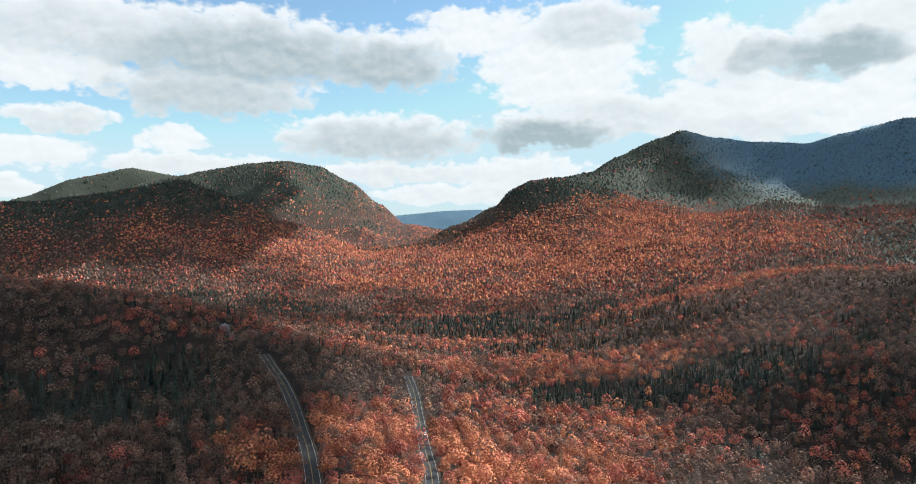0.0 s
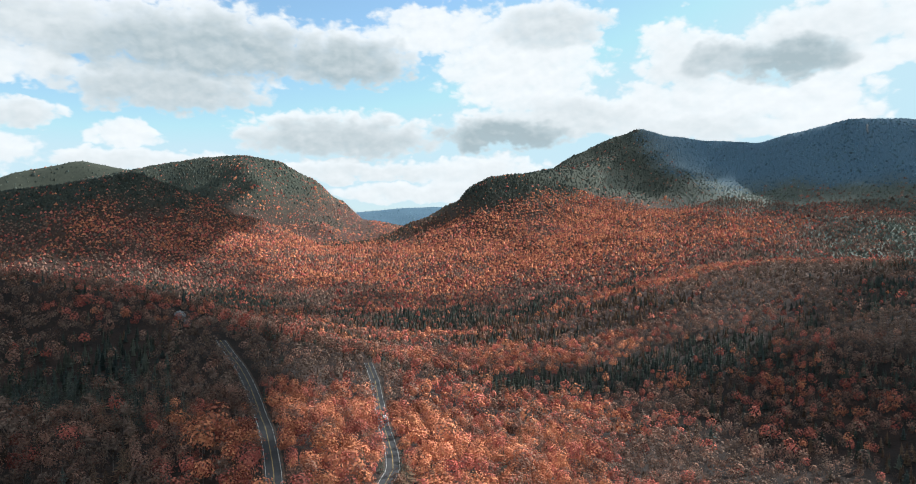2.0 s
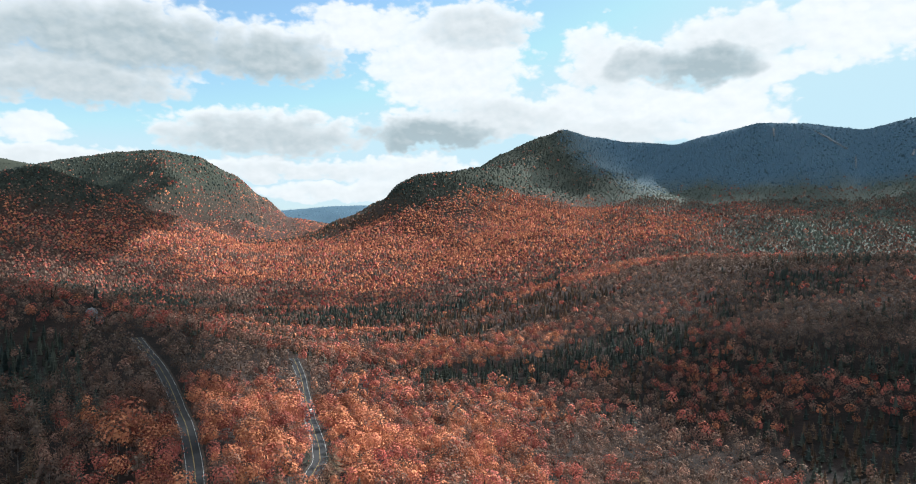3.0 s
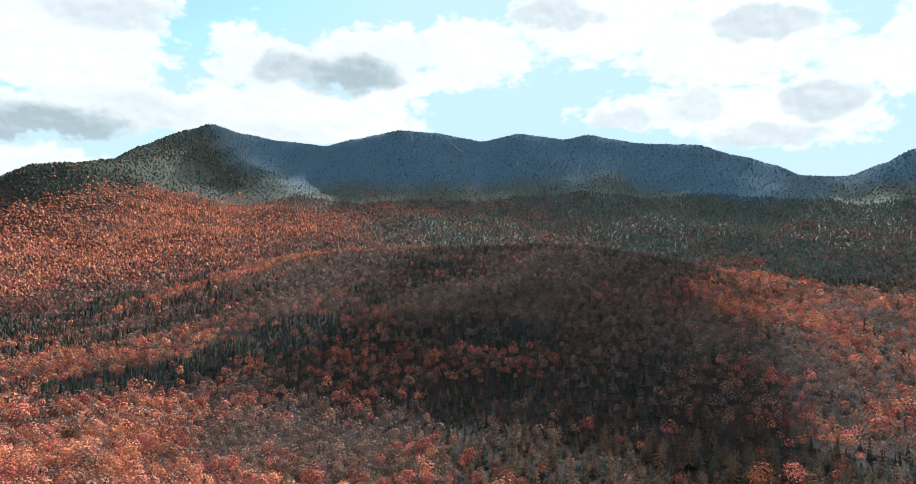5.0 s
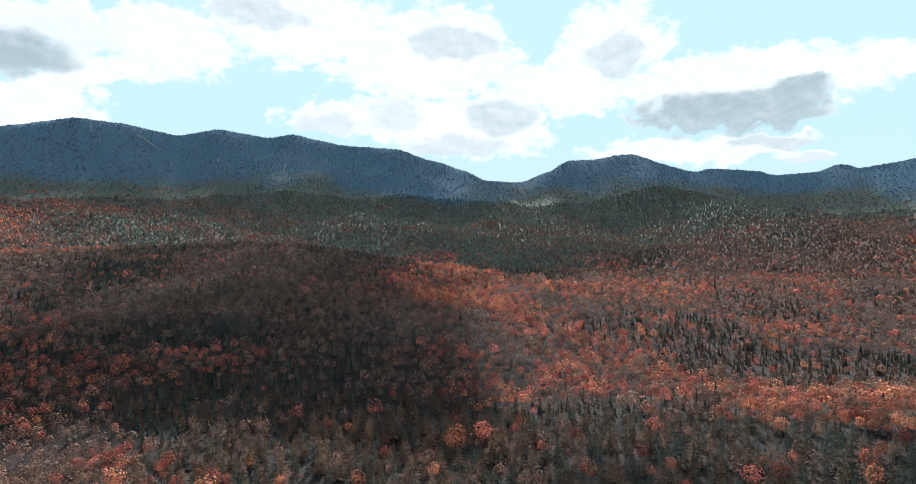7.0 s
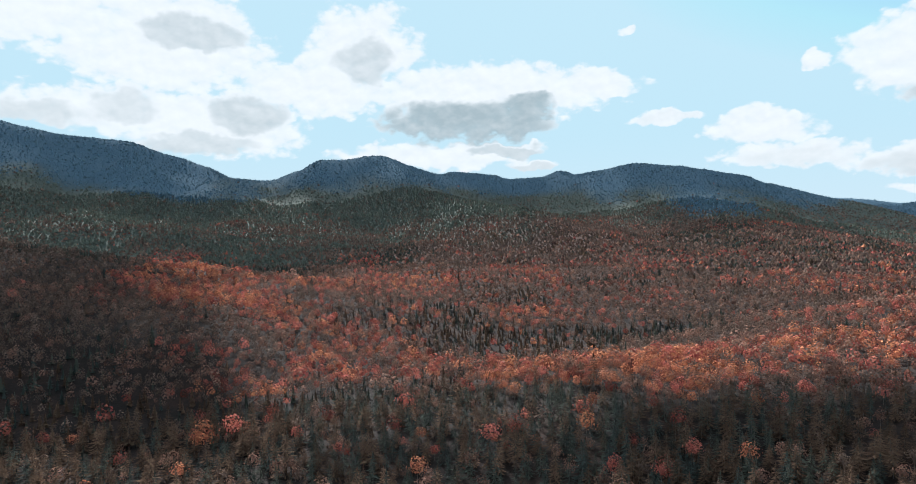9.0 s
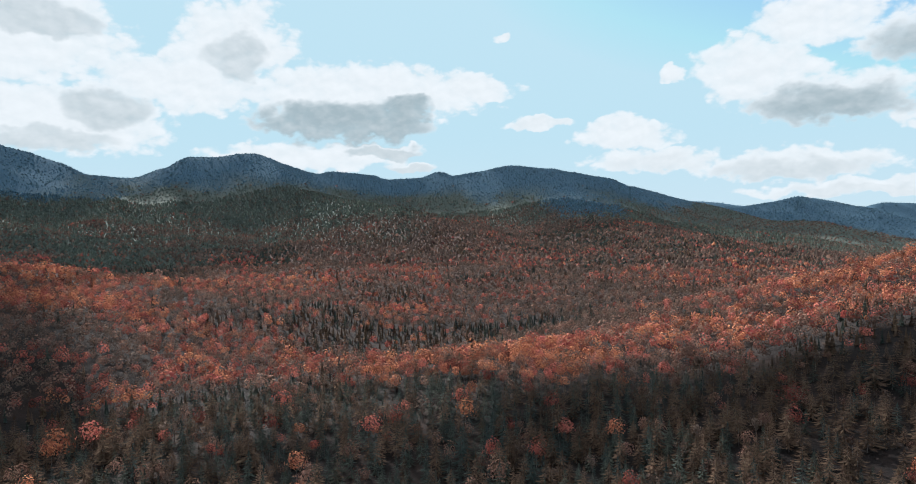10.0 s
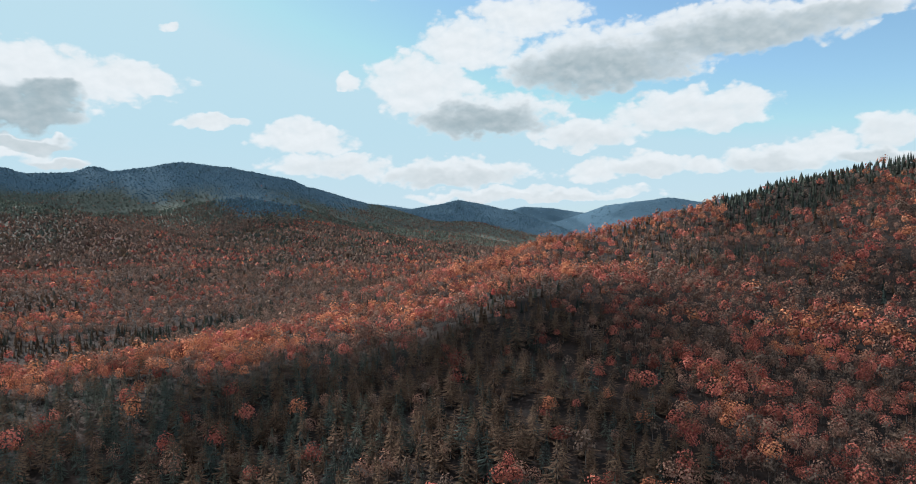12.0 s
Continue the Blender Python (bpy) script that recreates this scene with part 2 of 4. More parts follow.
SPRUCE = foliage("spruce_needles", [(0.036, 0.048, 0.046), (0.048, 0.062, 0.056), (0.070, 0.076, 0.060), (0.050, 0.066, 0.062)], 0.25)
PINE = foliage("hemlock_needles", [(0.062, 0.045, 0.033), (0.112, 0.074, 0.052), (0.082, 0.057, 0.041), (0.176, 0.112, 0.077)], 0.18)
RED = foliage("red_maple_leaves", [(0.115, 0.040, 0.033), (0.24, 0.076, 0.060), (0.42, 0.136, 0.104), (0.28, 0.060, 0.050)])
ORANGE = foliage("orange_maple_leaves", [(0.17, 0.064, 0.042), (0.32, 0.122, 0.074), (0.50, 0.200, 0.110), (0.28, 0.096, 0.064)])
RUST = foliage("rust_beech_leaves", [(0.092, 0.058, 0.048), (0.168, 0.097, 0.076), (0.236, 0.136, 0.102), (0.150, 0.086, 0.070)])
TWIGS = foliage("bare_twigs", [(0.070, 0.052, 0.044), (0.114, 0.082, 0.067), (0.156, 0.110, 0.088), (0.090, 0.064, 0.054)], 0.15)
# the blue of distant haze is put into these needles
HAZY_FIR = foliage("haze_blue_fir_needles", [(0.088, 0.166, 0.236), (0.108, 0.190, 0.256), (0.122, 0.198, 0.242), (0.094, 0.174, 0.244)], 0.5)
# grey-green fir, its colour lifted to stand in for haze over the foothills
HAZY_SILVER = foliage("haze_pale_fir_needles", [(0.120, 0.156, 0.140), (0.160, 0.178, 0.146), (0.136, 0.166, 0.146), (0.225, 0.180, 0.140)], 0.55)
CLOUD = surface("cloud_vapour", [(0.78, 0.78, 0.79), (0.86, 0.86, 0.86)], 0.004, 1.0, 0.1)
BARK = surface("grey_bark", [(0.10, 0.085, 0.075), (0.22, 0.20, 0.18)], 0.8)
# leaf litter made near-black: the shade under the trees is in its colour
SHADED_LITTER = surface("shaded_forest_floor", [(0.013, 0.013, 0.013), (0.022, 0.018, 0.017), (0.038, 0.026, 0.022)], 0.03, 1.0, 0.5, 12.0, 1.5)


def undergrowth(material):
    """Farther off low red shrubs, and higher up spruce and fir scrub, take the place of the leaf litter; each has its
    share stored on the ground. Shrub and spruce tones are darkened as in shade between crowns, fir tones blued and
    paled as by haze.
    """
    tree = material.node_tree
    shader = next(n for n in tree.nodes if n.type == "BSDF_PRINCIPLED")
    colour = shader.inputs["Base Color"].links[0].from_socket
    # the two fir tones hold haze colour, the shrub and spruce tones crown shade
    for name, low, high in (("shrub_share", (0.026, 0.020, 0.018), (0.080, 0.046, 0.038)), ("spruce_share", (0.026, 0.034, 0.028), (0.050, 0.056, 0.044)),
                            ("hazy_silver_share", (0.050, 0.068, 0.062), (0.086, 0.098, 0.084)), ("hazy_fir_share", (0.054, 0.104, 0.150), (0.072, 0.124, 0.168))):
        share = tree.nodes.new("ShaderNodeAttribute")
        share.attribute_name = name
        patches = tree.nodes.new("ShaderNodeTexNoise")
        patches.inputs["Scale"].default_value, patches.inputs["Detail"].default_value = 0.06, 6.0
        tree.links.new(tree.nodes["Geometry"].outputs["Position"], patches.inputs["Vector"])
        scrub, blend = tree.nodes.new("ShaderNodeMix"), tree.nodes.new("ShaderNodeMix")
        scrub.data_type = blend.data_type = "RGBA"
        scrub.inputs[6].default_value, scrub.inputs[7].default_value = (*low, 1), (*high, 1)
        tree.links.new(patches.outputs[0], scrub.inputs[0])
        tree.links.new(share.outputs["Fac"], blend.inputs[0])
        tree.links.new(colour, blend.inputs[6])
        tree.links.new(scrub.outputs[2], blend.inputs[7])
        colour = blend.outputs[2]
    tree.links.new(colour, shader.inputs["Base Color"])


undergrowth(SHADED_LITTER)
ROCK = surface("pale_granite", [(0.13, 0.145, 0.16), (0.23, 0.24, 0.25)], 0.05, 0.9, 0.5, 8.0, 2.0)
ASPHALT = surface("worn_asphalt", [(0.024, 0.026, 0.029), (0.042, 0.045, 0.048)], 0.15, 0.85, 0.2, 20.0, 0.05)
LINE_WHITE = surface("white_road_paint", [(0.34, 0.34, 0.33), (0.52, 0.52, 0.50)], 0.6, 0.7, 0.1)
LINE_YELLOW = surface("yellow_road_paint", [(0.26, 0.19, 0.07), (0.36, 0.26, 0.10)], 0.6, 0.7, 0.1)
GRAVEL = surface("gravel_verge", [(0.040, 0.032, 0.027), (0.075, 0.058, 0.046)], 0.5, 1.0, 0.4)



def thin_out(material, share):
    """Let that share of the light straight through a material, as thin cloud does."""
    g = material.node_tree
    out = next(n for n in g.nodes if n.type == "OUTPUT_MATERIAL")
    body = out.inputs[0].links[0].from_socket
    clear, both = g.nodes.new("ShaderNodeBsdfTransparent"), g.nodes.new("ShaderNodeMixShader")
    both.inputs[0].default_value = share
    g.links.new(body, both.inputs[1])
    g.links.new(clear.outputs[0], both.inputs[2])
    g.links.new(both.outputs[0], out.inputs[0])


# the shares set how deep the shade of each added cloud is
thin_out(CLOUD, 0.18)
THIN_CLOUD = CLOUD.copy()
THIN_CLOUD.name = "thin_cloud_vapour"
next(n for n in THIN_CLOUD.node_tree.nodes if n.type == "MIX_SHADER").inputs[0].default_value = 0.78
VEIL_CLOUD = CLOUD.copy()
VEIL_CLOUD.name = "veil_cloud_vapour"
next(n for n in VEIL_CLOUD.node_tree.nodes if n.type == "MIX_SHADER").inputs[0].default_value = 0.60


def plain(name, colour, rough=0.5, metal=0.0):
    m = bpy.data.materials.new(name)
    m.use_nodes = True
    shader = m.node_tree.nodes["Principled BSDF"]
    shader.inputs["Base Color"].default_value, shader.inputs["Roughness"].default_value, shader.inputs["Metallic"].default_value = (*colour, 1), rough, metal
    return m


CAR_WHITE, CAR_DARK = plain("white_car_paint", (0.75, 0.75, 0.74), 0.3), plain("dark_car_paint", (0.03, 0.035, 0.045), 0.3)
CAR_GLASS, RUBBER = plain("dark_car_glass", (0.02, 0.025, 0.03), 0.1), plain("tyre_rubber", (0.02, 0.02, 0.02), 0.8)

# ---- landform: a broad valley with ridges round it, heights in metres over a datum ----
def lattice(ix, iy, seed):
    h = (ix * 374761393 + iy * 668265263 + seed * 974634541) & 0xFFFFFFFF
    h = ((h ^ (h >> 13)) * 1274126177) & 0xFFFFFFFF
    return ((h ^ (h >> 16)) & 0xFFFF) / 65535.0


def value_noise(x, y, seed=0):
    ix, iy = np.floor(x).astype(np.int64), np.floor(y).astype(np.int64)
    fx, fy = x - ix, y - iy
    fx, fy = fx * fx * (3 - 2 * fx), fy * fy * (3 - 2 * fy)
    a, b = lattice(ix, iy, seed), lattice(ix + 1, iy, seed)
    c, d = lattice(ix, iy + 1, seed), lattice(ix + 1, iy + 1, seed)
    return (a + (b - a) * fx) * (1 - fy) + (c + (d - c) * fx) * fy


def fractal(x, y, size, octaves=4, seed=0):
    total, gain, norm = 0.0, 1.0, 0.0
    for k in range(octaves):
        total = total + gain * (value_noise(x / size + 17.3 * k, y / size - 9.1 * k, seed + k) - 0.5)
        norm += gain * 0.5
        gain, size = gain * 0.5, size * 0.5
    return total / norm


VALLEY_FLOOR = 45
# broad rises and hollows of the valley floor: x, y, radius, height
SWELLS = [
    (-150, 350, 260, 72), (-330, 640, 260, -70), (-60, 700, 260, -70), (120, 520, 220, -38),
    (230, 900, 300, -3), (420, 650, 260, 20), (380, 320, 220, -16), (620, 330, 260, 33),
    (480, 60, 220, -10), (780, 120, 280, -16), (330, -60, 180, 18), (640, -150, 240, -26),
    (300, -300, 220, 3), (450, -420, 240, 87), (150, 1400, 420, -38), (650, 1700, 420, 73),
    (600, 1050, 300, 66), (0, -50, 350, -5), (760, -420, 200, -12), (-230, 420, 130, 14),
]
# long gentle slope at the foot of the eastern range: line of the range, height of the slope there
APRON = [(1700, 2080, 80), (2050, 1750, 85), (2360, 1060, 85), (2600, 450, 85), (2740, 0, 85), (2600, -500, 85), (2640, -1170, 80), (2803, -1723, 70)]
# ridges: name, reach of the slopes, rounding of the crest, roughness, crest line
RIDGES = [
    ("far_gap_ridge", 500, 0.30, 0.30, [(-571, 4564, 309), (-334, 4588, 330), (-95, 4599, 354), (125, 4598, 361), (344, 4587, 327)]),
    ("back_hill", 330, 0.35, 0.30, [(-2070, 2823, 325), (-1899, 2940, 389), (-1747, 3033, 472), (-1526, 3150, 531), (-1335, 3181, 495), (-1124, 3209, 495)]),
    ("left_dome", 330, 0.40, 0.25, [(-1261, 2722, 432), (-1039, 2761, 483), (-850, 2773, 516), (-703, 2762, 526), (-577, 2791, 504), (-448, 2814, 440), (-329, 2831, 347), (-232, 2841, 261)]),
    ("dark_knoll", 300, 0.30, 0.30, [(-1380, 1840, 327), (-1224, 1947, 329), (-1045, 1993, 358), (-836, 2035, 396), (-696, 2087, 344), (-562, 2127, 272)]),
    ("shoulder", 330, 0.25, 0.30, [(-76, 2249, 196), (32, 2300, 256), (135, 2346, 323), (194, 2322, 383), (253, 2306, 409), (353, 2303, 418), (467, 2354, 439), (806, 2681, 480)]),
    ("peak_spur", 300, 0.30, 0.40, [(944, 2583, 428), (978, 2366, 410), (1012, 2132, 326)]),
    ("south_spur", 280, 0.35, 0.30, [(2490, 545, 440), (2267, 320, 327), (2106, 131, 289), (1940, -49, 254), (1782, -185, 202)]),
    ("south_spur_two", 320, 0.35, 0.40, [(2598, -421, 410), (2277, -551, 293), (1988, -654, 233), (1784, -772, 187)]),
    ("main_range", 430, 0.12, 0.40, [(525, 2648, 444), (665, 2771, 527), (849, 2825, 609), (933, 2799, 643), (1037, 2702, 602), (1145, 2604, 575), (1290, 2479, 554), (1372, 2377, 580), (1492, 2243, 610), (1609, 2161, 598), (1753, 2046, 565), (1866, 1944, 598), (1988, 1819, 569), (2049, 1750, 583), (2125, 1574, 540), (2202, 1373, 524), (2282, 1236, 474), (2324, 1142, 441), (2362, 1060, 396), (2464, 945, 367), (2491, 874, 393)]),
    ("south_range", 420, 0.12, 0.45, [(2514, 952, 374), (2496, 857, 400), (2474, 761, 464), (2498, 681, 465), (2529, 554, 457), (2599, 458, 447), (2668, 342, 426), (2724, 289, 442), (2737, 124, 425), (2740, 64, 409), (2740, -67, 413), (2737, -144, 438), (2683, -206, 411), (2622, -316, 411), (2608, -422, 418), (2578, -578, 433), (2530, -764, 402), (2602, -671, 428), (2635, -912, 373), (2641, -1170, 307)]),
    ("end_hill", 350, 0.20, 0.40, [(2996, -1357, 301), (2923, -1510, 294), (2862, -1624, 312), (2803, -1723, 336), (2670, -1925, 286), (2532, -2104, 206), (2423, -2230, 134)]),
    ("blue_hill", 450, 0.25, 0.30, [(3339, -2535, 170), (3204, -2704, 238), (3015, -2915, 326), (2769, -3151, 363), (2619, -3278, 333), (2468, -3394, 362), (2071, -3651, 383)]),
    ("far_hill", 350, 0.25, 0.20, [(4383, -1802, 393), (4240, -2003, 371), (4169, -2148, 345), (3832, -2706, 307), (3749, -2822, 345), (3637, -2965, 333), (3456, -3175, 287)]),
    ("knoll", 210, 0.50, 0.20, [(728, 1071, 179), (791, 973, 185), (860, 857, 189), (881, 777, 187), (897, 662, 178), (903, 525, 158), (886, 407, 142)]),
    ("near_hill", 230, 0.30, 0.25, [(405, 3, 94), (425, -22, 101), (451, -73, 106), (488, -139, 105), (532, -227, 106), (592, -314, 116), (645, -459, 138), (678, -627, 177), (645, -704, 195), (612, -760, 205), (582, -808, 226), (523, -849, 246), (455, -866, 256), (378, -871, 264), (274, -858, 270)]),
    ("left_hill", 260, 0.50, 0.20, [(-468, 520, 233), (-439, 570, 218), (-418, 611, 203), (-375, 638, 196), (-327, 642, 187), (-265, 626, 176), (-197, 588, 157)]),
]


def crest_height(x, y, nodes):
    """Distance from a ridge's crest line and the height of the crest beside each place."""
    best = np.full(x.shape, 1e18)
    crest, weight = np.zeros(x.shape), np.zeros(x.shape)
    for (ax, ay, az), (bx, by, bz) in zip(nodes[:-1], nodes[1:]):
        dx, dy = bx - ax, by - ay
        s = np.clip(((x - ax) * dx + (y - ay) * dy) / (dx * dx + dy * dy), 0, 1)
        d2 = (x - ax - s * dx) ** 2 + (y - ay - s * dy) ** 2
        w = (1600.0 / (d2 + 1600.0)) ** 3
        best = np.minimum(best, d2)
        crest, weight = crest + w * (az + s * (bz - az)), weight + w
    return np.sqrt(best), crest / weight


def ground_height(x, y):
    x, y = np.asarray(x, float), np.asarray(y, float)
    valley = VALLEY_FLOOR + 0.012 * np.abs(x * 0.83 + y * 0.55 - 560)
    for cx, cy, radius, height in SWELLS:
        valley = valley + height * np.exp(-((x - cx) ** 2 + (y - cy) ** 2) / (radius * radius))
    away, foot = crest_height(x, y, APRON)
    valley = valley + np.log1p(np.exp(np.clip((foot - 0.035 * away) / 10, -30, 30))) * 10
    warp = fractal(x, y, 420, 3, 5) * 90
    total = np.zeros(x.shape)
    for name, reach, round_off, rough, nodes in RIDGES:
        d, crest = crest_height(x, y, nodes)
        folds = fractal(x + warp, y - warp, reach * 0.9, 4, len(name)) + 0.1 * fractal(x - warp, y + warp, reach * 0.45, 2, 7)
        spur = 1 + rough * folds * np.clip(d / (0.5 * reach), 0, 1) * np.clip((3.2 * reach - d) / reach, 0, 1)
        u = d * np.maximum(spur, 0.6) / reach
        fall = np.exp(-(np.sqrt(u * u + round_off * round_off) - round_off))
        total = total + (np.maximum(crest - valley, 0) * fall) ** 5
    z = valley + total ** 0.2
    return z + 5 * fractal(x, y, 160, 3, 31) + 1.2 * fractal(x, y, 40, 2, 37)


# the highway's two visible stretches, centre line
ROADS = [
    [(-162, 556), (-147, 527), (-130, 494), (-114, 456), (-101, 422), (-85, 372), (-74, 334), (-66, 305), (-58, 268)],
    [(-46, 605), (-41, 578), (-36, 553), (-30, 504), (-25, 455), (-20, 407), (-15, 366), (-13, 335), (-18, 300)],
]


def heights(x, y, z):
    """Share of the high fir belt tinted with haze: on the long eastern range and the farthest hills."""
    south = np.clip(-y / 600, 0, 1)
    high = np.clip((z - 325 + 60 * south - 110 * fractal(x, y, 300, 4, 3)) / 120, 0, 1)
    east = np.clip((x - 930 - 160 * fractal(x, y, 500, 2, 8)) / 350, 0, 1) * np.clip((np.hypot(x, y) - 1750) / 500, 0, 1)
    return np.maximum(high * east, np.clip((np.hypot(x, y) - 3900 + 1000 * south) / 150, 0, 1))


def silver_belt(x, y):
    """Share of grey-green fir, paled as by haze, on the foot of the eastern range."""
    return np.clip((x - 740 - 250 * fractal(x, y, 300, 3, 44)) / 250, 0, 1) * np.clip((np.hypot(x, y) - 1200 - 650 * np.clip((500 - y) / 600, 0, 1) - 250 * fractal(x, y, 250, 3, 45)) / 450, 0, 1)


# ---- ground: one sheet out to the horizon ----
def ground_sheet():
    turns = np.concatenate([np.arange(-60, 180, 0.6), np.arange(180, 300, 2.5)])
    rings = np.concatenate([np.arange(0, 600, 15), np.arange(600, 1500, 17), np.arange(1500, 3500, 20), np.arange(3500, 4960, 40)])
    a, r = np.meshgrid(np.radians(turns), rings)
    x, y = r * np.sin(a), r * np.cos(a)
    z = ground_height(x, y)
    rows, cols = x.shape
    k = np.arange(rows * cols).reshape(rows, cols)
    here, right = k[:-1], np.roll(k[:-1], -1, axis=1)
    up, far = k[1:], np.roll(k[1:], -1, axis=1)
    quads = np.stack([here, right, far, up], -1).reshape(-1, 4)
    mesh = bpy.data.meshes.new("ground")
    fill_mesh(mesh, np.stack([x, y, z], -1).reshape(-1, 3), quads[:, ::-1])
    mesh.materials.append(SHADED_LITTER)
    flat = x.ravel(), y.ravel(), z.ravel()
    away = np.hypot(flat[0], flat[1])
    for name, share in (("shrub_share", np.clip((away - 950) / 500, 0, 1)), ("hazy_silver_share", silver_belt(flat[0], flat[1])), ("spruce_share", np.clip((flat[2] - 230 - 110 * fractal(flat[0], flat[1], 350, 4, 3)) / 120, 0, 1)), ("hazy_fir_share", np.clip(2.0 * heights(*flat), 0, 1))):
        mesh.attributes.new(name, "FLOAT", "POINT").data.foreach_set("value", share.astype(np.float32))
    mesh.polygons.foreach_set("use_smooth", np.ones(len(quads), bool))
    return tagged(new("ground", mesh), "forest floor of brown leaf litter, coloured dark as in tree shade, rolling up to mountains", "ground", kind="structure")


def fill_mesh(mesh, points, faces):
    count, corners = faces.shape
    mesh.vertices.add(len(points))
    mesh.vertices.foreach_set("co", np.ascontiguousarray(points, np.float32).ravel())
    mesh.loops.add(count * corners)
    mesh.loops.foreach_set("vertex_index", np.ascontiguousarray(faces, np.int32).ravel())
    mesh.polygons.add(count)
    mesh.polygons.foreach_set("loop_start", np.arange(0, count * corners, corners, dtype=np.int32))
    mesh.update(calc_edges=True)


ground = ground_sheet()

CLEARINGS = [(-213, 612, 9.0), (-205, 600, 6.0)]      # round bare ledges

# ---- trees: unit shapes one metre high, made of leaf sprays, drooping boughs and a trunk ----
dice = np.random.default_rng(11)


def sprays(centres, size, outward):
    """A three-cornered spray of leaves at each centre, lying roughly square to its way outward."""
    n = len(centres)
    outward = outward + dice.normal(0, 0.18, (n, 3))
    outward /= np.linalg.norm(outward, axis=1)[:, None]
    u = np.cross(outward, dice.normal(size=(n, 3)))
    u /= np.linalg.norm(u, axis=1)[:, None]
    v = np.cross(outward, u)
    s = size * dice.uniform(0.6, 1.3, (n, 1))
    return np.stack([centres + u * s, centres - 0.5 * u * s + 0.87 * v * s, centres - 0.5 * u * s - 0.87 * v * s], 1).reshape(-1, 3)


def stem(height, width, sides=3, lean=0.0):
    ring = np.array([[math.cos(2 * math.pi * k / sides), math.sin(2 * math.pi * k / sides), 0] for k in range(sides)])
    low = ring * width + (0, 0, -0.12)
    tip = np.array([lean, 0, height])
    return np.concatenate([np.stack([low[k], low[(k + 1) % sides], tip]) for k in range(sides)])


def broadleaf(count, size, base=0.3, wide=0.36, lobe_count=4):
    """A domed crown of several round lobes with gaps between them."""
    lobes = [(0, 0, 0.72, 0.62 * wide)]
    for k in range(lobe_count):
        a, r = 2.4 * k + dice.uniform(-0.5, 0.5), dice.uniform(0.35, 0.6) * wide
        lobes.append((r * math.cos(a), r * math.sin(a), dice.uniform(0.45, 0.68), dice.uniform(0.45, 0.65) * wide))
    centres, outward = [], []
    for k in range(count):
        x, y, z, r = lobes[k % len(lobes)]
        way = dice.normal(size=3)
        way[2] = abs(way[2]) * 1.1 - 0.2
        way /= np.linalg.norm(way)
        centres.append((x + way[0] * r, y + way[1] * r, min(max(z + way[2] * r * 1.05, base), 0.99)))
        outward.append(way)
    return sprays(np.array(centres), size, np.array(outward))


def crown(count, size, wide=0.3, tall=0.34, bulges=3, fill=0.0):
    """A rounded, closed crown with a few bulges, covered evenly with leaf sprays."""
    k = np.arange(count) + 0.5
    up = 1 - 1.45 * k / count
    turn = 2.39996 * k + dice.uniform(0, 6.28)
    flat = np.sqrt(np.maximum(1 - up * up, 0))
    way = np.stack([flat * np.cos(turn), flat * np.sin(turn), up], -1)
    swell = np.ones(count)
    for _ in range(bulges):
        towards = dice.normal(size=3)
        towards[2] = abs(towards[2]) * 0.7
        towards /= np.linalg.norm(towards)
        swell += 0.5 * np.clip(way @ towards - 0.4, 0, 1) - 0.06
    swell *= dice.uniform(0.9, 1.08, count) - fill * dice.uniform(0, 0.5, count)
    centres = way * swell[:, None] * (wide, wide, tall) + (0, 0, 0.98 - tall)
    return sprays(centres, size, way)


def conifer(tiers, boughs, wide=0.3, base=0.12, kite=True, droop=0.3):
    """Tiers of feathered boughs round a mast, shorter towards the tip; the lower ones droop more."""
    points = []
    for t in range(tiers):
        up = base + (0.95 - base) * (t / tiers) ** 0.95
        reach = wide * (1.03 - up) ** 0.85 * dice.uniform(0.8, 1.2)
        for b in range(boughs):
            a = 2 * math.pi * (b + 0.5 * (t % 2) + dice.uniform(-0.25, 0.25)) / boughs
            r = reach * dice.uniform(0.6, 1.25)
            drop = r * dice.uniform(-0.3, 1.0) * droop * (1.2 - up)
            half = (1.9 if kite else 2.6) / boughs * dice.uniform(0.6, 0.9)
            root, tip = (0, 0, up + 0.03), (r * math.cos(a), r * math.sin(a), up - drop)
            if kite:
                low, high = (0.62 * r * math.cos(a - half), 0.62 * r * math.sin(a - half), up - 0.75 * drop), (0.62 * r * math.cos(a + half), 0.62 * r * math.sin(a + half), up - 0.75 * drop)
                points += [root, low, tip, root, tip, high]
            else:
                points += [root, (r * math.cos(a - half), r * math.sin(a - half), up - drop), (r * 1.05 * math.cos(a + half), r * 1.05 * math.sin(a + half), up - drop * 0.9)]
    for k in range(3):
        a = 2.1 * k
        points += [(0, 0, 1.0), (0.03 * math.cos(a), 0.03 * math.sin(a), 0.84), (0.03 * math.cos(a + 2.1), 0.03 * math.sin(a + 2.1), 0.84)]
    return np.array(points)


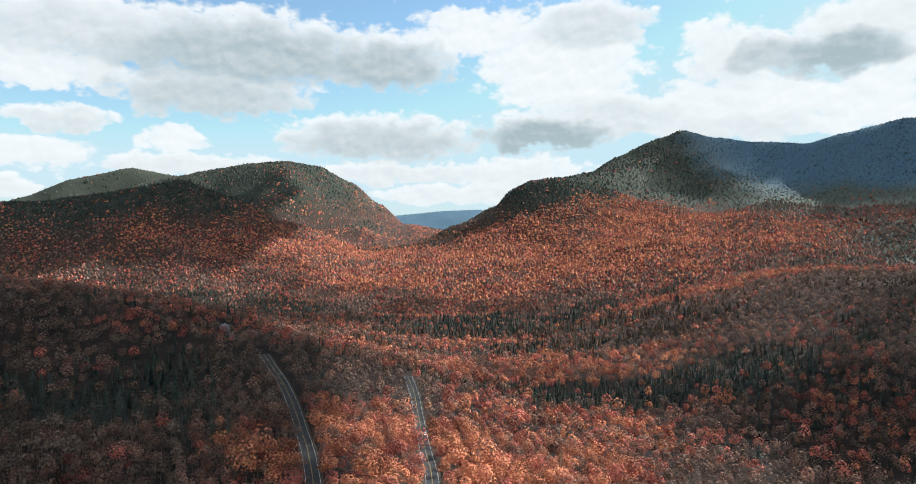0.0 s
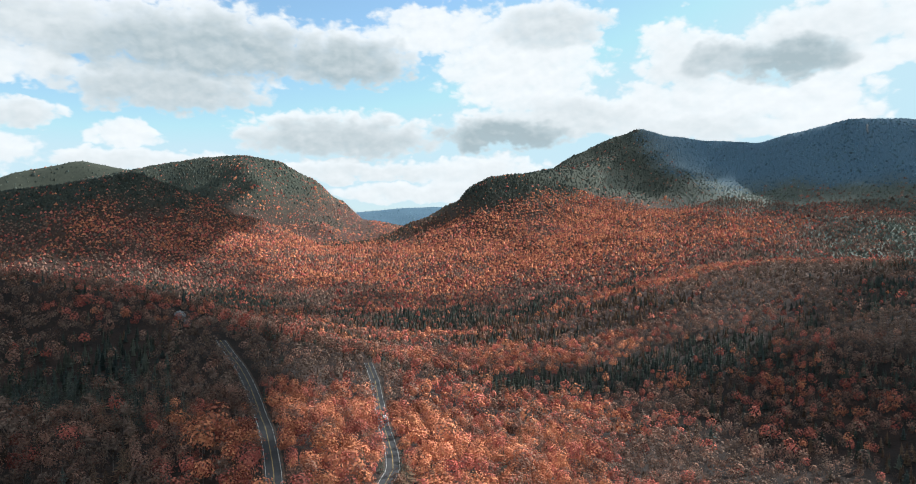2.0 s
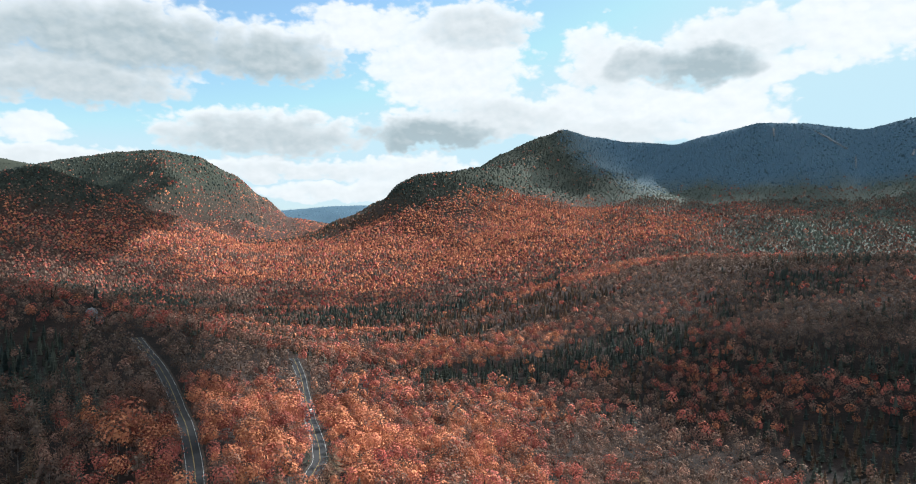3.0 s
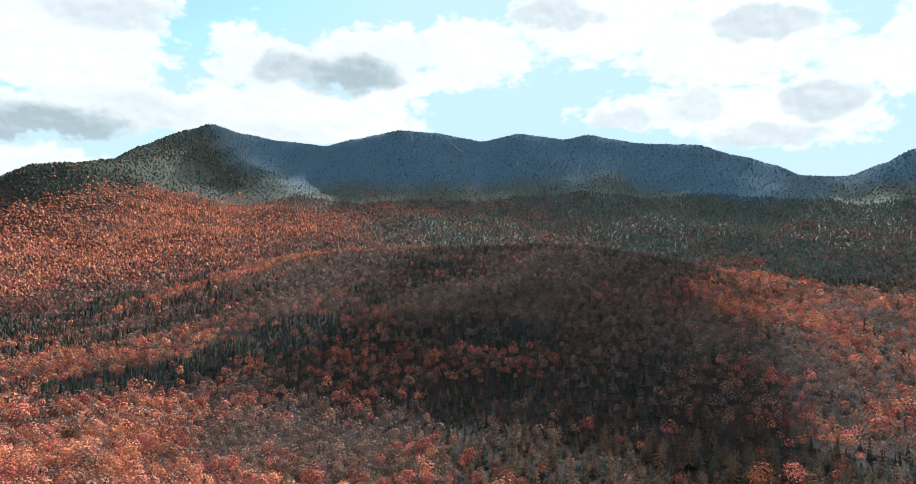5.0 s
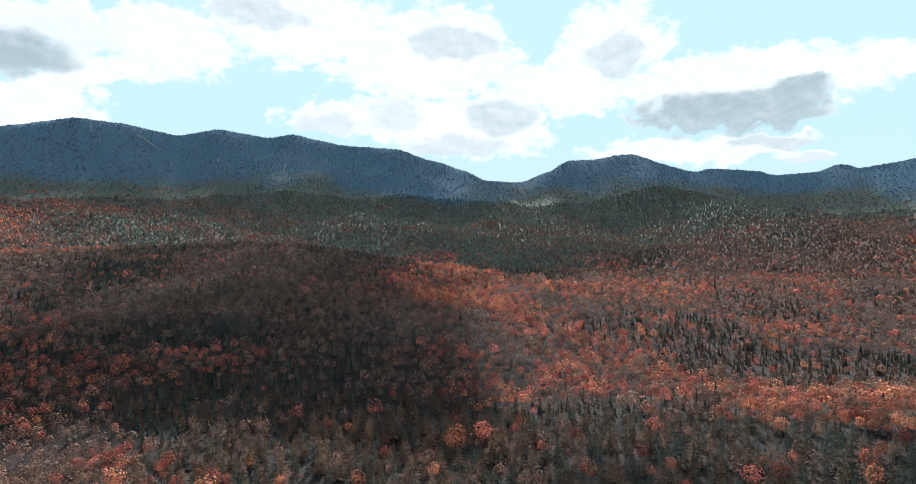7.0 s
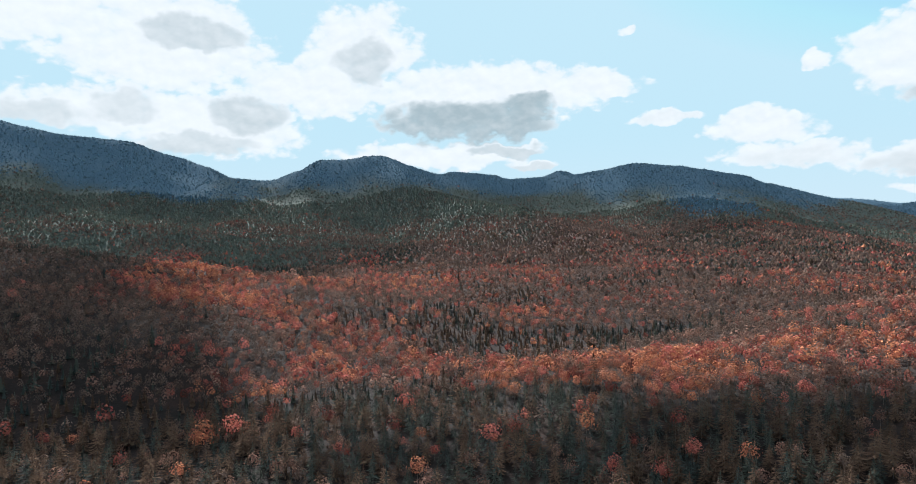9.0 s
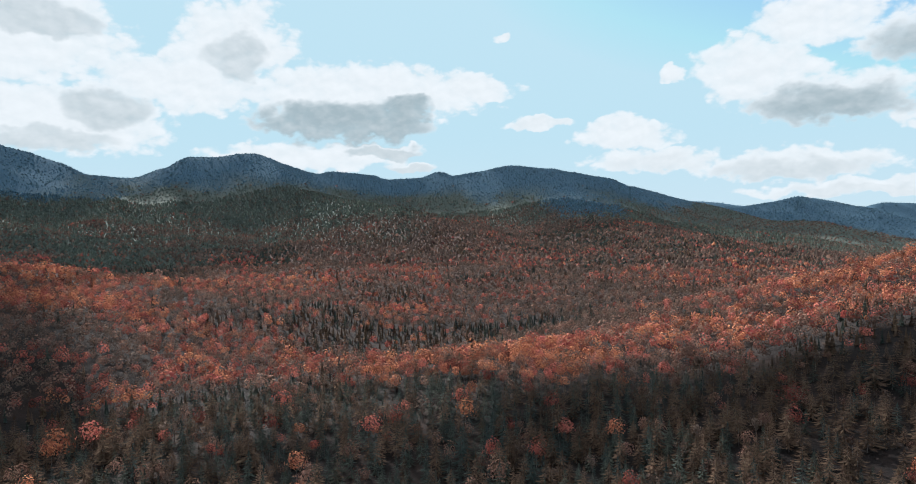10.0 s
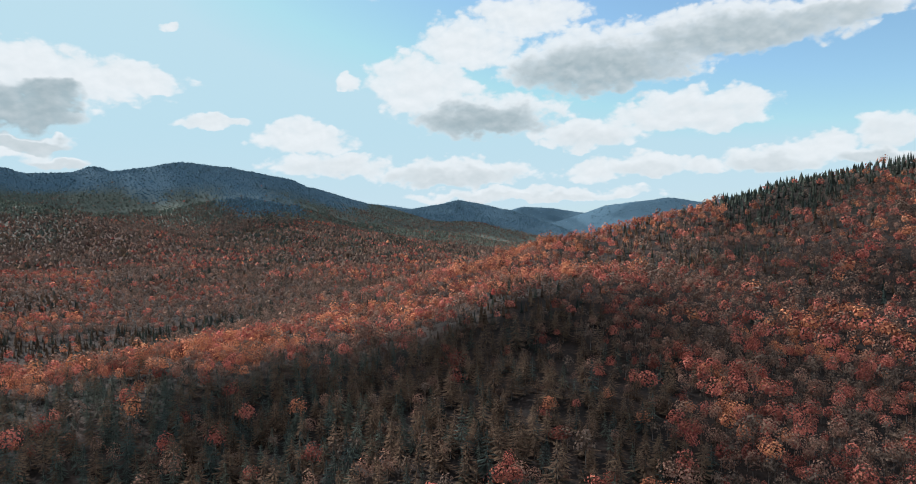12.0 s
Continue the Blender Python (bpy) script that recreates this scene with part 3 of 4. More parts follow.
def spire(wide):
    """A conifer seen from afar: two ragged cones, one over the other."""
    points = []
    for low, top, r in ((0.08, 0.72, wide), (0.42, 1.0, wide * 0.62)):
        ring = [(r * dice.uniform(0.7, 1.3) * math.cos(1.571 * k + low), r * dice.uniform(0.7, 1.3) * math.sin(1.571 * k + low), low + dice.uniform(-0.07, 0.07)) for k in range(4)]
        points += [p for k in range(4) for p in (ring[k], ring[(k + 1) % 4], (0, 0, top))]
    return np.array(points)


def bare(sticks, count, size):
    """A leafless crown: thin limbs fanned upwards with some dry leaves left."""
    points = []
    for _ in range(sticks):
        low = dice.uniform(0.25, 0.6)
        a, r = dice.uniform(0, 2 * math.pi), dice.uniform(0.12, 0.3)
        tip = np.array([r * math.cos(a), r * math.sin(a), min(low + dice.uniform(0.2, 0.45), 1)])
        side = np.array([-math.sin(a), math.cos(a), 0]) * 0.012
        points += [np.array([0, 0, low]) + side, np.array([0, 0, low]) - side, tip]
    return np.concatenate([np.array(points), broadleaf(count, size, 0.35, 0.3)])


def on_road(x, y, clear):
    near = np.zeros(np.shape(x), bool)
    for line in ROADS:
        for (ax, ay), (bx, by) in zip(line[:-1], line[1:]):
            dx, dy = bx - ax, by - ay
            s = np.clip(((x - ax) * dx + (y - ay) * dy) / (dx * dx + dy * dy), 0, 1)
            near |= np.hypot(x - ax - s * dx, y - ay - s * dy) < clear
    return near


def bell(x, y, spots):
    total = np.zeros(np.shape(x))
    for cx, cy, rx, ry, turn, weight in spots:
        c, s = math.cos(radians(turn)), math.sin(radians(turn))
        u, v = ((x - cx) * c + (y - cy) * s) / rx, (-(x - cx) * s + (y - cy) * c) / ry
        total = total + weight * np.exp(-(u * u + v * v) ** 2)
    return total


# stands: centre, half length, half width, turn, weight
DARK_STANDS = [
    (190, 1320, 330, 90, 0, 0.9), (-560, 1400, 420, 110, 8, 0.6), (250, 730, 250, 70, 14, 0.8), (640, 830, 90, 60, 0, 0.9), (430, 600, 170, 60, -35, 0.6),
    (405, -210, 110, 26, 100, 0.2), (510, -800, 120, 55, 148, 1.1), (390, -850, 110, 60, 170, 0.9), (460, -560, 120, 30, 70, 0.35), (-170, 640, 150, 40, -20, 0.6), (540, 20, 140, 34, -70, 0.3),
    (-330, 420, 140, 120, 0, 0.6), (-205, 440, 55, 120, 15, 0.7), (740, 740, 280, 220, -30, 0.5), (540, 420, 120, 170, 0, 0.4), (900, 680, 230, 34, -82, 0.4), (790, 960, 150, 30, -60, 0.6),
]
EVERGREEN = [
    (60, 1010, 330, 60, -4, 0.6), (170, 1165, 360, 60, -10, 0.6), (240, 2330, 430, 150, 10, 1.0), (370, 300, 75, 210, 8, 1.2), (330, 40, 85, 200, 0, 0.95), (290, -200, 110, 170, 20, 0.75), (420, 420, 120, 50, -40, 0.5),
    (330, -620, 130, 130, 0, 0.4), (740, 60, 240, 50, -60, 0.25), (860, -160, 220, 60, -60, 0.35), (-500, 1000, 400, 60, 10, 0.45), (640, 120, 260, 200, 0, 0.22), (430, 60, 70, 160, 0, 0.6),
]
# the wide stand at (980, -230) mutes the valley floor in place of haze
FLAMING = [(500, 390, 170, 170, 0, -0.3), (230, 400, 120, 110, 0, -0.25), (-240, 430, 190, 210, 0, -0.4), (610, 560, 160, 170, 0, -0.35), (-30, 400, 110, 110, 0, 0.35), (980, -230, 380, 400, 0, -0.3), (640, 120, 260, 200, 0, -0.15), (740, 800, 360, 260, -30, -0.42), (250, 1950, 800, 420, 0, 0.45), (60, 520, 130, 90, 0, 0.15), (500, -100, 60, 200, 10, 0.2)]
BROADLEAF = [
    (0, 480, 110, 140, 10, -0.5), (240, 430, 130, 80, -30, -0.55), (520, 300, 110, 200, 30, -0.3), (700, 650, 300, 260, 0, -0.35),
    (480, 60, 50, 190, -5, -0.45), (640, 230, 160, 160, 0, -0.3), (330, 1800, 900, 400, 0, -0.9), (500, -230, 60, 200, 25, -0.45),
    (-560, 2680, 300, 150, 0, -0.7), (-150, 430, 90, 160, 0, -0.3), (330, -560, 200, 230, -25, -0.4), (760, 920, 340, 260, 0, -0.2),
]


def species(x, y, z):
    """0 spruce, 1 hemlock, 2 red, 3 orange, 4 rust, 5 bare twigs, 6 fir of the heights tinted haze blue, 7 grey-green
    fir paled as by haze.
    """
    n = len(x)
    high = np.clip((z - 250 - 120 * fractal(x, y, 350, 4, 3)) / 150, 0, 1)
    haze_mute = np.clip((x - 800) / 900, 0, 1) * np.clip((np.hypot(x, y) - 1000) / 700, 0, 1)
    shady = 0.8 * bell(x, y, DARK_STANDS)
    green = 0.22 + 0.5 * fractal(x, y, 260, 3, 71) + 0.15 * haze_mute + 0.5 * fractal(x, y, 70, 3, 73) + shady + bell(x, y, EVERGREEN) + bell(x, y, BROADLEAF) + 1.0 * high + 0.15 * silver_belt(x, y)
    green = 0.5 + (green - 0.45) * 1.5
    roll = dice.uniform(size=n)
    is_green = roll < np.clip(green, 0.03, 0.9)
    tan = 0.58 + 0.15 * bell(x, y, EVERGREEN) + 0.8 * fractal(x, y, 260, 2, 91) - 1.7 * high - 1.2 * shady
    kind = np.where(dice.uniform(size=n) < np.clip(tan, 0, 0.9), 1, 0)
    belt = silver_belt(x, y)
    kind = np.where(dice.uniform(size=n) < 1.6 * belt, 7, kind)
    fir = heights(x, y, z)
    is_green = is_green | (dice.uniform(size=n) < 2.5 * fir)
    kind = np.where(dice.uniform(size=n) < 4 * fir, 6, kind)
    bright = fractal(x, y, 120, 3, 55) + 0.5 * fractal(x, y, 30, 2, 57)
    # duller leaf kinds are picked eastward to stand in for haze
    pick = dice.uniform(size=n) * 0.9 + 0.55 * bright + 0.05 - 0.3 * haze_mute + bell(x, y, FLAMING) - 0.25 * belt
    leafy = np.select([pick < 0.30, pick < 0.62, pick < 0.84], [5, 4, 2], 3)
    return np.where(is_green, kind, leafy)


LEAF_MATERIALS = (SPRUCE, PINE, RED, ORANGE, RUST, TWIGS, HAZY_FIR, HAZY_SILVER)


def scatter(near, far, first, last, spacing):
    """Places on a jittered lattice in one sector of the plan, clear of the roads."""
    n = int(far / spacing) + 1
    gx, gy = np.meshgrid(np.arange(-n, n + 1), np.arange(-n, n + 1))
    x = (gx + dice.uniform(-0.42, 0.42, gx.shape) + 0.5 * (gy % 2)).ravel() * spacing
    y = (gy + dice.uniform(-0.42, 0.42, gy.shape)).ravel() * spacing
    r, a = np.hypot(x, y), np.degrees(np.arctan2(x, y))
    keep = (r >= near) & (r < far) & (np.mod(a - first, 360) < last - first)
    x, y = x[keep], y[keep]
    keep = ~on_road(x, y, 5.5)
    for cx, cy, clear in CLEARINGS:
        keep &= np.hypot(x - cx, y - cy) > clear
    return x[keep], y[keep]


def plant(name, label, x, y, shapes, height, wide, sink=0.3, lie=False):
    """Grow trees at the places given and join them to one sheet of woodland. shapes: by kind, a list of (leaf triangles, stem triangles). lie: crowns follow the slope."""
    z = ground_height(x, y) - sink
    kind = species(x, y, z)
    # evergreens stand a little wider apart
    stays = ~((kind == 1) & (dice.uniform(size=len(x)) < 0.48))
    x, y, z, kind = x[stays], y[stays], z[stays], kind[stays]
    east, north = ((ground_height(x + 8, y) - z - sink) / 8, (ground_height(x, y + 8) - z - sink) / 8) if lie else (0 * x, 0 * x)
    points, tones, slots = [], [], []
    for k in range(8):
        for v, (leaf, wood) in enumerate(shapes[k]):
            mine = np.flatnonzero((kind == k) & (np.arange(len(x)) % len(shapes[k]) == v))
            if not len(mine):
                continue
            h = height[k] * dice.lognormal(0, 0.22, len(mine))
            w = h * wide[k] * dice.uniform(0.85, 1.25, len(mine))
            a = dice.uniform(0, 2 * math.pi, len(mine))
            tone = dice.uniform(size=len(mine))
            for unit, slot in ((leaf, k), (wood, 8)):
                if unit is None:
                    continue
                p = np.empty((len(mine), len(unit), 3), np.float32)
                p[..., 0] = (unit[None, :, 0] * np.cos(a)[:, None] - unit[None, :, 1] * np.sin(a)[:, None]) * w[:, None] + x[mine, None]
                p[..., 1] = (unit[None, :, 0] * np.sin(a)[:, None] + unit[None, :, 1] * np.cos(a)[:, None]) * w[:, None] + y[mine, None]
                p[..., 2] = unit[None, :, 2] * h[:, None] + z[mine, None] + east[mine, None] * (p[..., 0] - x[mine, None]) + north[mine, None] * (p[..., 1] - y[mine, None])
                points.append(p.reshape(-1, 3))
                tones.append(np.repeat(tone, len(unit)))
                slots.append(np.full(len(mine) * len(unit) // 3, slot))
    points, tones, slots = np.concatenate(points), np.concatenate(tones), np.concatenate(slots)
    mesh = bpy.data.meshes.new(name)
    fill_mesh(mesh, points, np.arange(len(points)).reshape(-1, 3))
    for m in (*LEAF_MATERIALS, BARK):
        mesh.materials.append(m)
    mesh.polygons.foreach_set("material_index", slots.astype(np.int32))
    mesh.attributes.new("tree_tone", "FLOAT", "POINT").data.foreach_set("value", tones.astype(np.float32))
    return tagged(new(name, mesh), label, "forest", kind="stuff")


NEAR_SHAPES = [
    [(conifer(10, 6, 0.26, droop=0.6), stem(0.9, 0.012)) for _ in range(4)],
    [(conifer(12, 6, 0.33, 0.14), stem(0.92, 0.012)) for _ in range(6)],
    [(np.concatenate([crown(96, 0.044, 0.27, 0.36, 7, 0.35), broadleaf(64, 0.036, 0.3, 0.4, 6)]), stem(0.6, 0.014)) for _ in range(6)],
    [(np.concatenate([crown(96, 0.044, 0.27, 0.36, 7, 0.35), broadleaf(64, 0.036, 0.3, 0.4, 6)]), stem(0.6, 0.014)) for _ in range(6)],
    [(np.concatenate([crown(88, 0.041, 0.26, 0.38, 7, 0.6), broadleaf(60, 0.034, 0.3, 0.38, 6)]), stem(0.6, 0.014)) for _ in range(6)],
    [(bare(14, 66, 0.05), stem(0.92, 0.016)) for _ in range(4)],
    [(conifer(8, 6, 0.24), stem(0.5, 0.012)) for _ in range(2)],
    [(conifer(8, 6, 0.28), stem(0.5, 0.012)) for _ in range(2)],
]
HALFWAY_SHAPES = [
    [(np.concatenate([spire(0.15), conifer(5, 4, 0.25, 0.12, False)]), None) for _ in range(5)],
    [(np.concatenate([spire(0.15), conifer(5, 4, 0.27, 0.14, False)]), None) for _ in range(5)],
    *[[(crown(34, 0.078, 0.27, 0.34, 5, 0.05), None) for _ in range(6)] for _ in range(2)],
    [(crown(32, 0.076, 0.26, 0.35, 5, 0.1), None) for _ in range(6)],
    [(crown(28, 0.068, 0.25, 0.36, 4, 0.2), None) for _ in range(6)],
    [(spire(0.2), None) for _ in range(4)],
    [(spire(0.22), None) for _ in range(4)],
]
MIDDLE_SHAPES = [
    [(spire(0.22), None) for _ in range(6)],
    [(spire(0.25), None) for _ in range(6)],
    *[[(crown(11, 0.145, 0.25, 0.33, 2), None) for _ in range(8)] for _ in range(2)],
    [(crown(11, 0.14, 0.24, 0.33, 2, 0.1), None) for _ in range(8)],
    [(crown(11, 0.13, 0.25, 0.34, 2, 0.4), None) for _ in range(8)],
    [(spire(0.2), None) for _ in range(4)],
    [(spire(0.22), None) for _ in range(4)],
]


def mound(wide):
    ring = [(wide * math.cos(1.571 * k), wide * math.sin(1.571 * k), dice.uniform(0.0, 0.25)) for k in range(4)]
    tip = (dice.uniform(-0.2, 0.2) * wide, dice.uniform(-0.2, 0.2) * wide, 0.95)
    return np.array([p for k in range(4) for p in (ring[k], ring[(k + 1) % 4], tip)])


FAR_SHAPES = [[(mound(0.55), None) for _ in range(4)] for _ in range(8)]
FOOTHILL_SHAPES = [[(mound(0.5), None) for _ in range(8)] for _ in range(8)]
FOOTHILL_HEIGHT, FOOTHILL_WIDE = (6.0, 6.0, 5.4, 5.4, 5.2, 5.2, 6.0, 5.6), (1.0, 1.05, 1.3, 1.3, 1.3, 1.25, 1.2, 1.15)
HEIGHT = (10.0, 9.6, 11.2, 11.4, 10.8, 11.2, 11.5, 11.5)
WIDE = (1.0, 1.0, 1.0, 1.05, 1.0, 1.0, 1.0, 1.0)
VALLEY_HEIGHT = (9.5, 9.5, 9.5, 9.5, 9.2, 9.5, 9.5, 9.5)
FAR_HEIGHT, FAR_WIDE = (4.4, 4.4, 3.8, 3.8, 3.8, 3.8, 3.0, 3.6), (1.8, 1.8, 2.0, 2.0, 2.0, 2.0, 2.6, 2.2)


def facing(x, y):
    """Leaves out the far sides of the mountains."""
    r = np.hypot(x, y)
    rise = (ground_height(x * (1 + 30 / r), y * (1 + 30 / r)) - ground_height(x, y)) / 30
    keep = rise > -0.35
    return x[keep], y[keep]


def lower_slopes(x, y):
    """Keeps what the near woodland leaves free."""
    turn = np.degrees(np.arctan2(x, y))
    keep = (np.hypot(x, y) < 212) | (turn < 78) | (turn > 175)
    return x[keep], y[keep]


near_x, near_y = scatter(212, 480, -58, 175, 6.4)
bare_foot = (np.hypot(near_x, near_y) < 268) & (np.degrees(np.arctan2(near_x, near_y)) < 78)
near_x, near_y = near_x[~bare_foot], near_y[~bare_foot]
# the stretch of valley floor under the flight has its trees one by one
single = (near_x > 230) & (near_x < 325) & (near_y > -190) & (near_y < 0)
single_x, single_y = near_x[single][:380], near_y[single][:380]
joined = np.ones(len(near_x), bool)
joined[np.flatnonzero(single)[:380]] = False
NEAR_HEIGHT = (12.5, 14.0, *HEIGHT[2:])
plant("near_woodland", "mixed autumn woodland of spruce, hemlock and red maple", near_x[joined], near_y[joined], NEAR_SHAPES, NEAR_HEIGHT, WIDE)
plant("valley_woodland", "red and rust autumn woodland with dark evergreens across the valley", *scatter(950, 1400, -50, 170, 7.1), MIDDLE_SHAPES, VALLEY_HEIGHT, WIDE)
plant("hillside_woodland", "red, rust and leafless autumn woodland with dark evergreens on the hillsides", *scatter(480, 950, -54, 174, 7.1), HALFWAY_SHAPES, HEIGHT, WIDE)
plant("foothill_woodland", "red and evergreen autumn woodland on the foothills", *facing(*scatter(1400, 2300, -48, 165, 7.0)), FOOTHILL_SHAPES, FOOTHILL_HEIGHT, FOOTHILL_WIDE, 0.6)
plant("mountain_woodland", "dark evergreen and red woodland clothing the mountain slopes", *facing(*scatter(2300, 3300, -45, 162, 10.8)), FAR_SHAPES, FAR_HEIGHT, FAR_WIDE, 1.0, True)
plant("distant_woodland", "evergreen woodland coloured haze blue on the farthest hills", *facing(*scatter(3300, 4800, -45, 162, 28.0)), FAR_SHAPES,
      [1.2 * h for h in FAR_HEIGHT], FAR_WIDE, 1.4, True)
plant("glen_woodland", "autumn woodland of maple and hemlock in the glen below the flight", *scatter(0, 90, 0, 360, 7.3), NEAR_SHAPES, HEIGHT, WIDE)
plant("slope_woodland", "autumn woodland of maple and hemlock on the lower slopes", *lower_slopes(*scatter(90, 268, 0, 360, 7.6)), MIDDLE_SHAPES, HEIGHT, WIDE)
plant("back_woodland", "autumn woodland on the slopes behind", *scatter(265, 1500, 175, 302, 14.0), FAR_SHAPES, [1.3 * h for h in FAR_HEIGHT], FAR_WIDE, 1.0)

def part(name, points, faces, material, parent=None, label=""):
    """One mesh from points and faces, under a thing or standing by itself."""
    mesh = bpy.data.meshes.new(name)
    mesh.from_pydata([tuple(p) for p in points], [], [tuple(f) for f in faces])
    mesh.materials.append(material)
    ob = new(name, mesh)
    if parent is not None:
        ob.parent = parent
    return tagged(ob, label)


# ---- clouds out of view, added between the valley and the sun to shade parts of it ----
def puff(points, faces, centre, radius, flat):
    bm = bmesh.new()
    bmesh.ops.create_icosphere(bm, subdivisions=4, radius=1.0)
    start = len(points)
    for v in bm.verts:
        p = Vector(v.co)
        swell = 1 + 0.5 * noise.fractal(p * 1.7 + Vector(centre) * 0.003, 0.8, 2.0, 4)
        z = p.z * flat * (1.0 if p.z > 0 else 0.35)
        points.append((centre[0] + p.x * radius * swell, centre[1] + p.y * radius * swell, centre[2] + z * radius * swell))
    faces.extend([[start + v.index for v in f.verts] for f in bm.faces])
    bm.free()


CLOUD_BASE = 2100.0


def shade_cloud(puffs, material=CLOUD):
    """A flat-bottomed cumulus out of view, added to cast shade; the puffs are given by where their shade falls: x, y,
    radius.
    """
    points, faces = [], []
    for x, y, radius in puffs:
        rise = CLOUD_BASE - float(ground_height(np.array([x]), np.array([y]))[0])
        puff(points, faces, (x + sun_way.x / sun_way.z * rise, y + sun_way.y / sun_way.z * rise, CLOUD_BASE), radius, 0.3)
    cloud = part("cloud", points, faces, material)
    return tagged(cloud, "flat-bottomed white cumulus cloud out of view, added between sun and valley to shade it", "cloud", "drifting cumulus clouds")


shade_cloud([(680, 700, 215), (700, 880, 90), (800, 620, 140)], THIN_CLOUD)
shade_cloud([(750, 500, 125), (560, 530, 150), (560, 400, 115)], VEIL_CLOUD)
shade_cloud([(450, 300, 80), (400, 210, 50), (410, 600, 100), (375, 510, 75), (440, 430, 90)])
shade_cloud([(60, 690, 90), (-110, 640, 90)], THIN_CLOUD)
# narrow clouds added to darken two strips of woodland
shade_cloud([(20, 830, 32), (90, 805, 34), (160, 765, 38), (235, 690, 46), (300, 610, 52)], VEIL_CLOUD)
shade_cloud([(-110, 1500, 55), (-20, 1490, 60), (80, 1470, 60), (170, 1440, 50)], VEIL_CLOUD)
shade_cloud([(-300, 500, 190), (-430, 540, 160), (-210, 330, 140), (-170, 230, 120), (-135, 440, 65)])
shade_cloud([(-700, 2050, 330), (-1100, 1900, 330), (-950, 2200, 300)])
shade_cloud([(1450, 640, 190), (1560, 480, 150), (1380, 800, 120)], VEIL_CLOUD)
shade_cloud([(-560, 1560, 230), (-250, 1480, 180), (-330, 1350, 120)], THIN_CLOUD)
# added to keep the sun off the pale firs of the main range
shade_cloud([(1120, 2680, 250), (1230, 2740, 260), (1500, 2640, 400), (1900, 2440, 420), (2230, 2100, 420), (2520, 1660, 410), (2680, 1230, 380), (1640, 2130, 220), (1860, 1910, 220), (2050, 1650, 210), (2190, 1400, 190)], VEIL_CLOUD)
# added so that the farthest firs don't whiten in the sun
shade_cloud([(2850, -1650, 480), (2500, -2100, 420), (2980, -2950, 650), (2400, -3440, 650), (3900, -2400, 650)], THIN_CLOUD)
shade_cloud([(240, -500, 150), (360, -690, 140), (190, -340, 100)], THIN_CLOUD)
# small clouds added to darken bands of the nearest woods
shade_cloud([(340, -100, 44), (350, -165, 50), (368, -235, 58), (355, -305, 62)])
shade_cloud([(318, 75, 42), (312, 10, 46), (298, -55, 44)], VEIL_CLOUD)
shade_cloud([(220, -205, 60), (180, -260, 60)], THIN_CLOUD)
# added to dim sunlit firs along the southern range
shade_cloud([(2340, 1190, 210), (2480, 1010, 230), (2500, 600, 230), (2420, 260, 200), (2170, -600, 230), (2780, 720, 300), (2860, 300, 400), (2880, -160, 400), (2780, -560, 400), (2720, -1000, 400), (2480, -1380, 330)], VEIL_CLOUD)


# ---- highway ----
def offset_line(line, side):
    """Points along a smoothed line, every 4 m, moved sideways."""
    line = np.array(line, float)
    far = np.concatenate([[0], np.cumsum(np.hypot(*np.diff(line, axis=0).T))])
    s = np.arange(0, far[-1], 4.0)
    x, y = np.interp(s, far, line[:, 0]), np.interp(s, far, line[:, 1])
    for _ in range(6):
        x[1:-1], y[1:-1] = (x[:-2] + 2 * x[1:-1] + x[2:]) / 4, (y[:-2] + 2 * y[1:-1] + y[2:]) / 4
    dx, dy = np.gradient(x), np.gradient(y)
    n = np.hypot(dx, dy)
    z = np.maximum.reduce([ground_height(x + k * dy / n, y - k * dx / n) for k in (-5, 0, 5)]) + 0.5
    for _ in range(8):
        z[1:-1] = (z[:-2] + 2 * z[1:-1] + z[2:]) / 4
    return np.stack([x + side * dy / n, y - side * dx / n, z], -1)


def ribbon(name, line, left, right, lift, thick, material, parent=None, label=""):
    a, b = offset_line(line, left), offset_line(line, right)
    a[:, 2] += lift
    b[:, 2] += lift
    low = np.array([0, 0, thick])
    points = np.concatenate([a, b, a - low, b - low])
    n = len(a)
    faces = []
    for k in range(n - 1):
        faces += [(k, n + k, n + k + 1, k + 1), (2 * n + k, k, k + 1, 2 * n + k + 1), (n + k, 3 * n + k, 3 * n + k + 1, n + k + 1)]
    faces += [(0, 2 * n, 3 * n, n), (n - 1, 2 * n - 1, 4 * n - 1, 3 * n - 1)]
    return part(name, points, faces, material, parent, label)


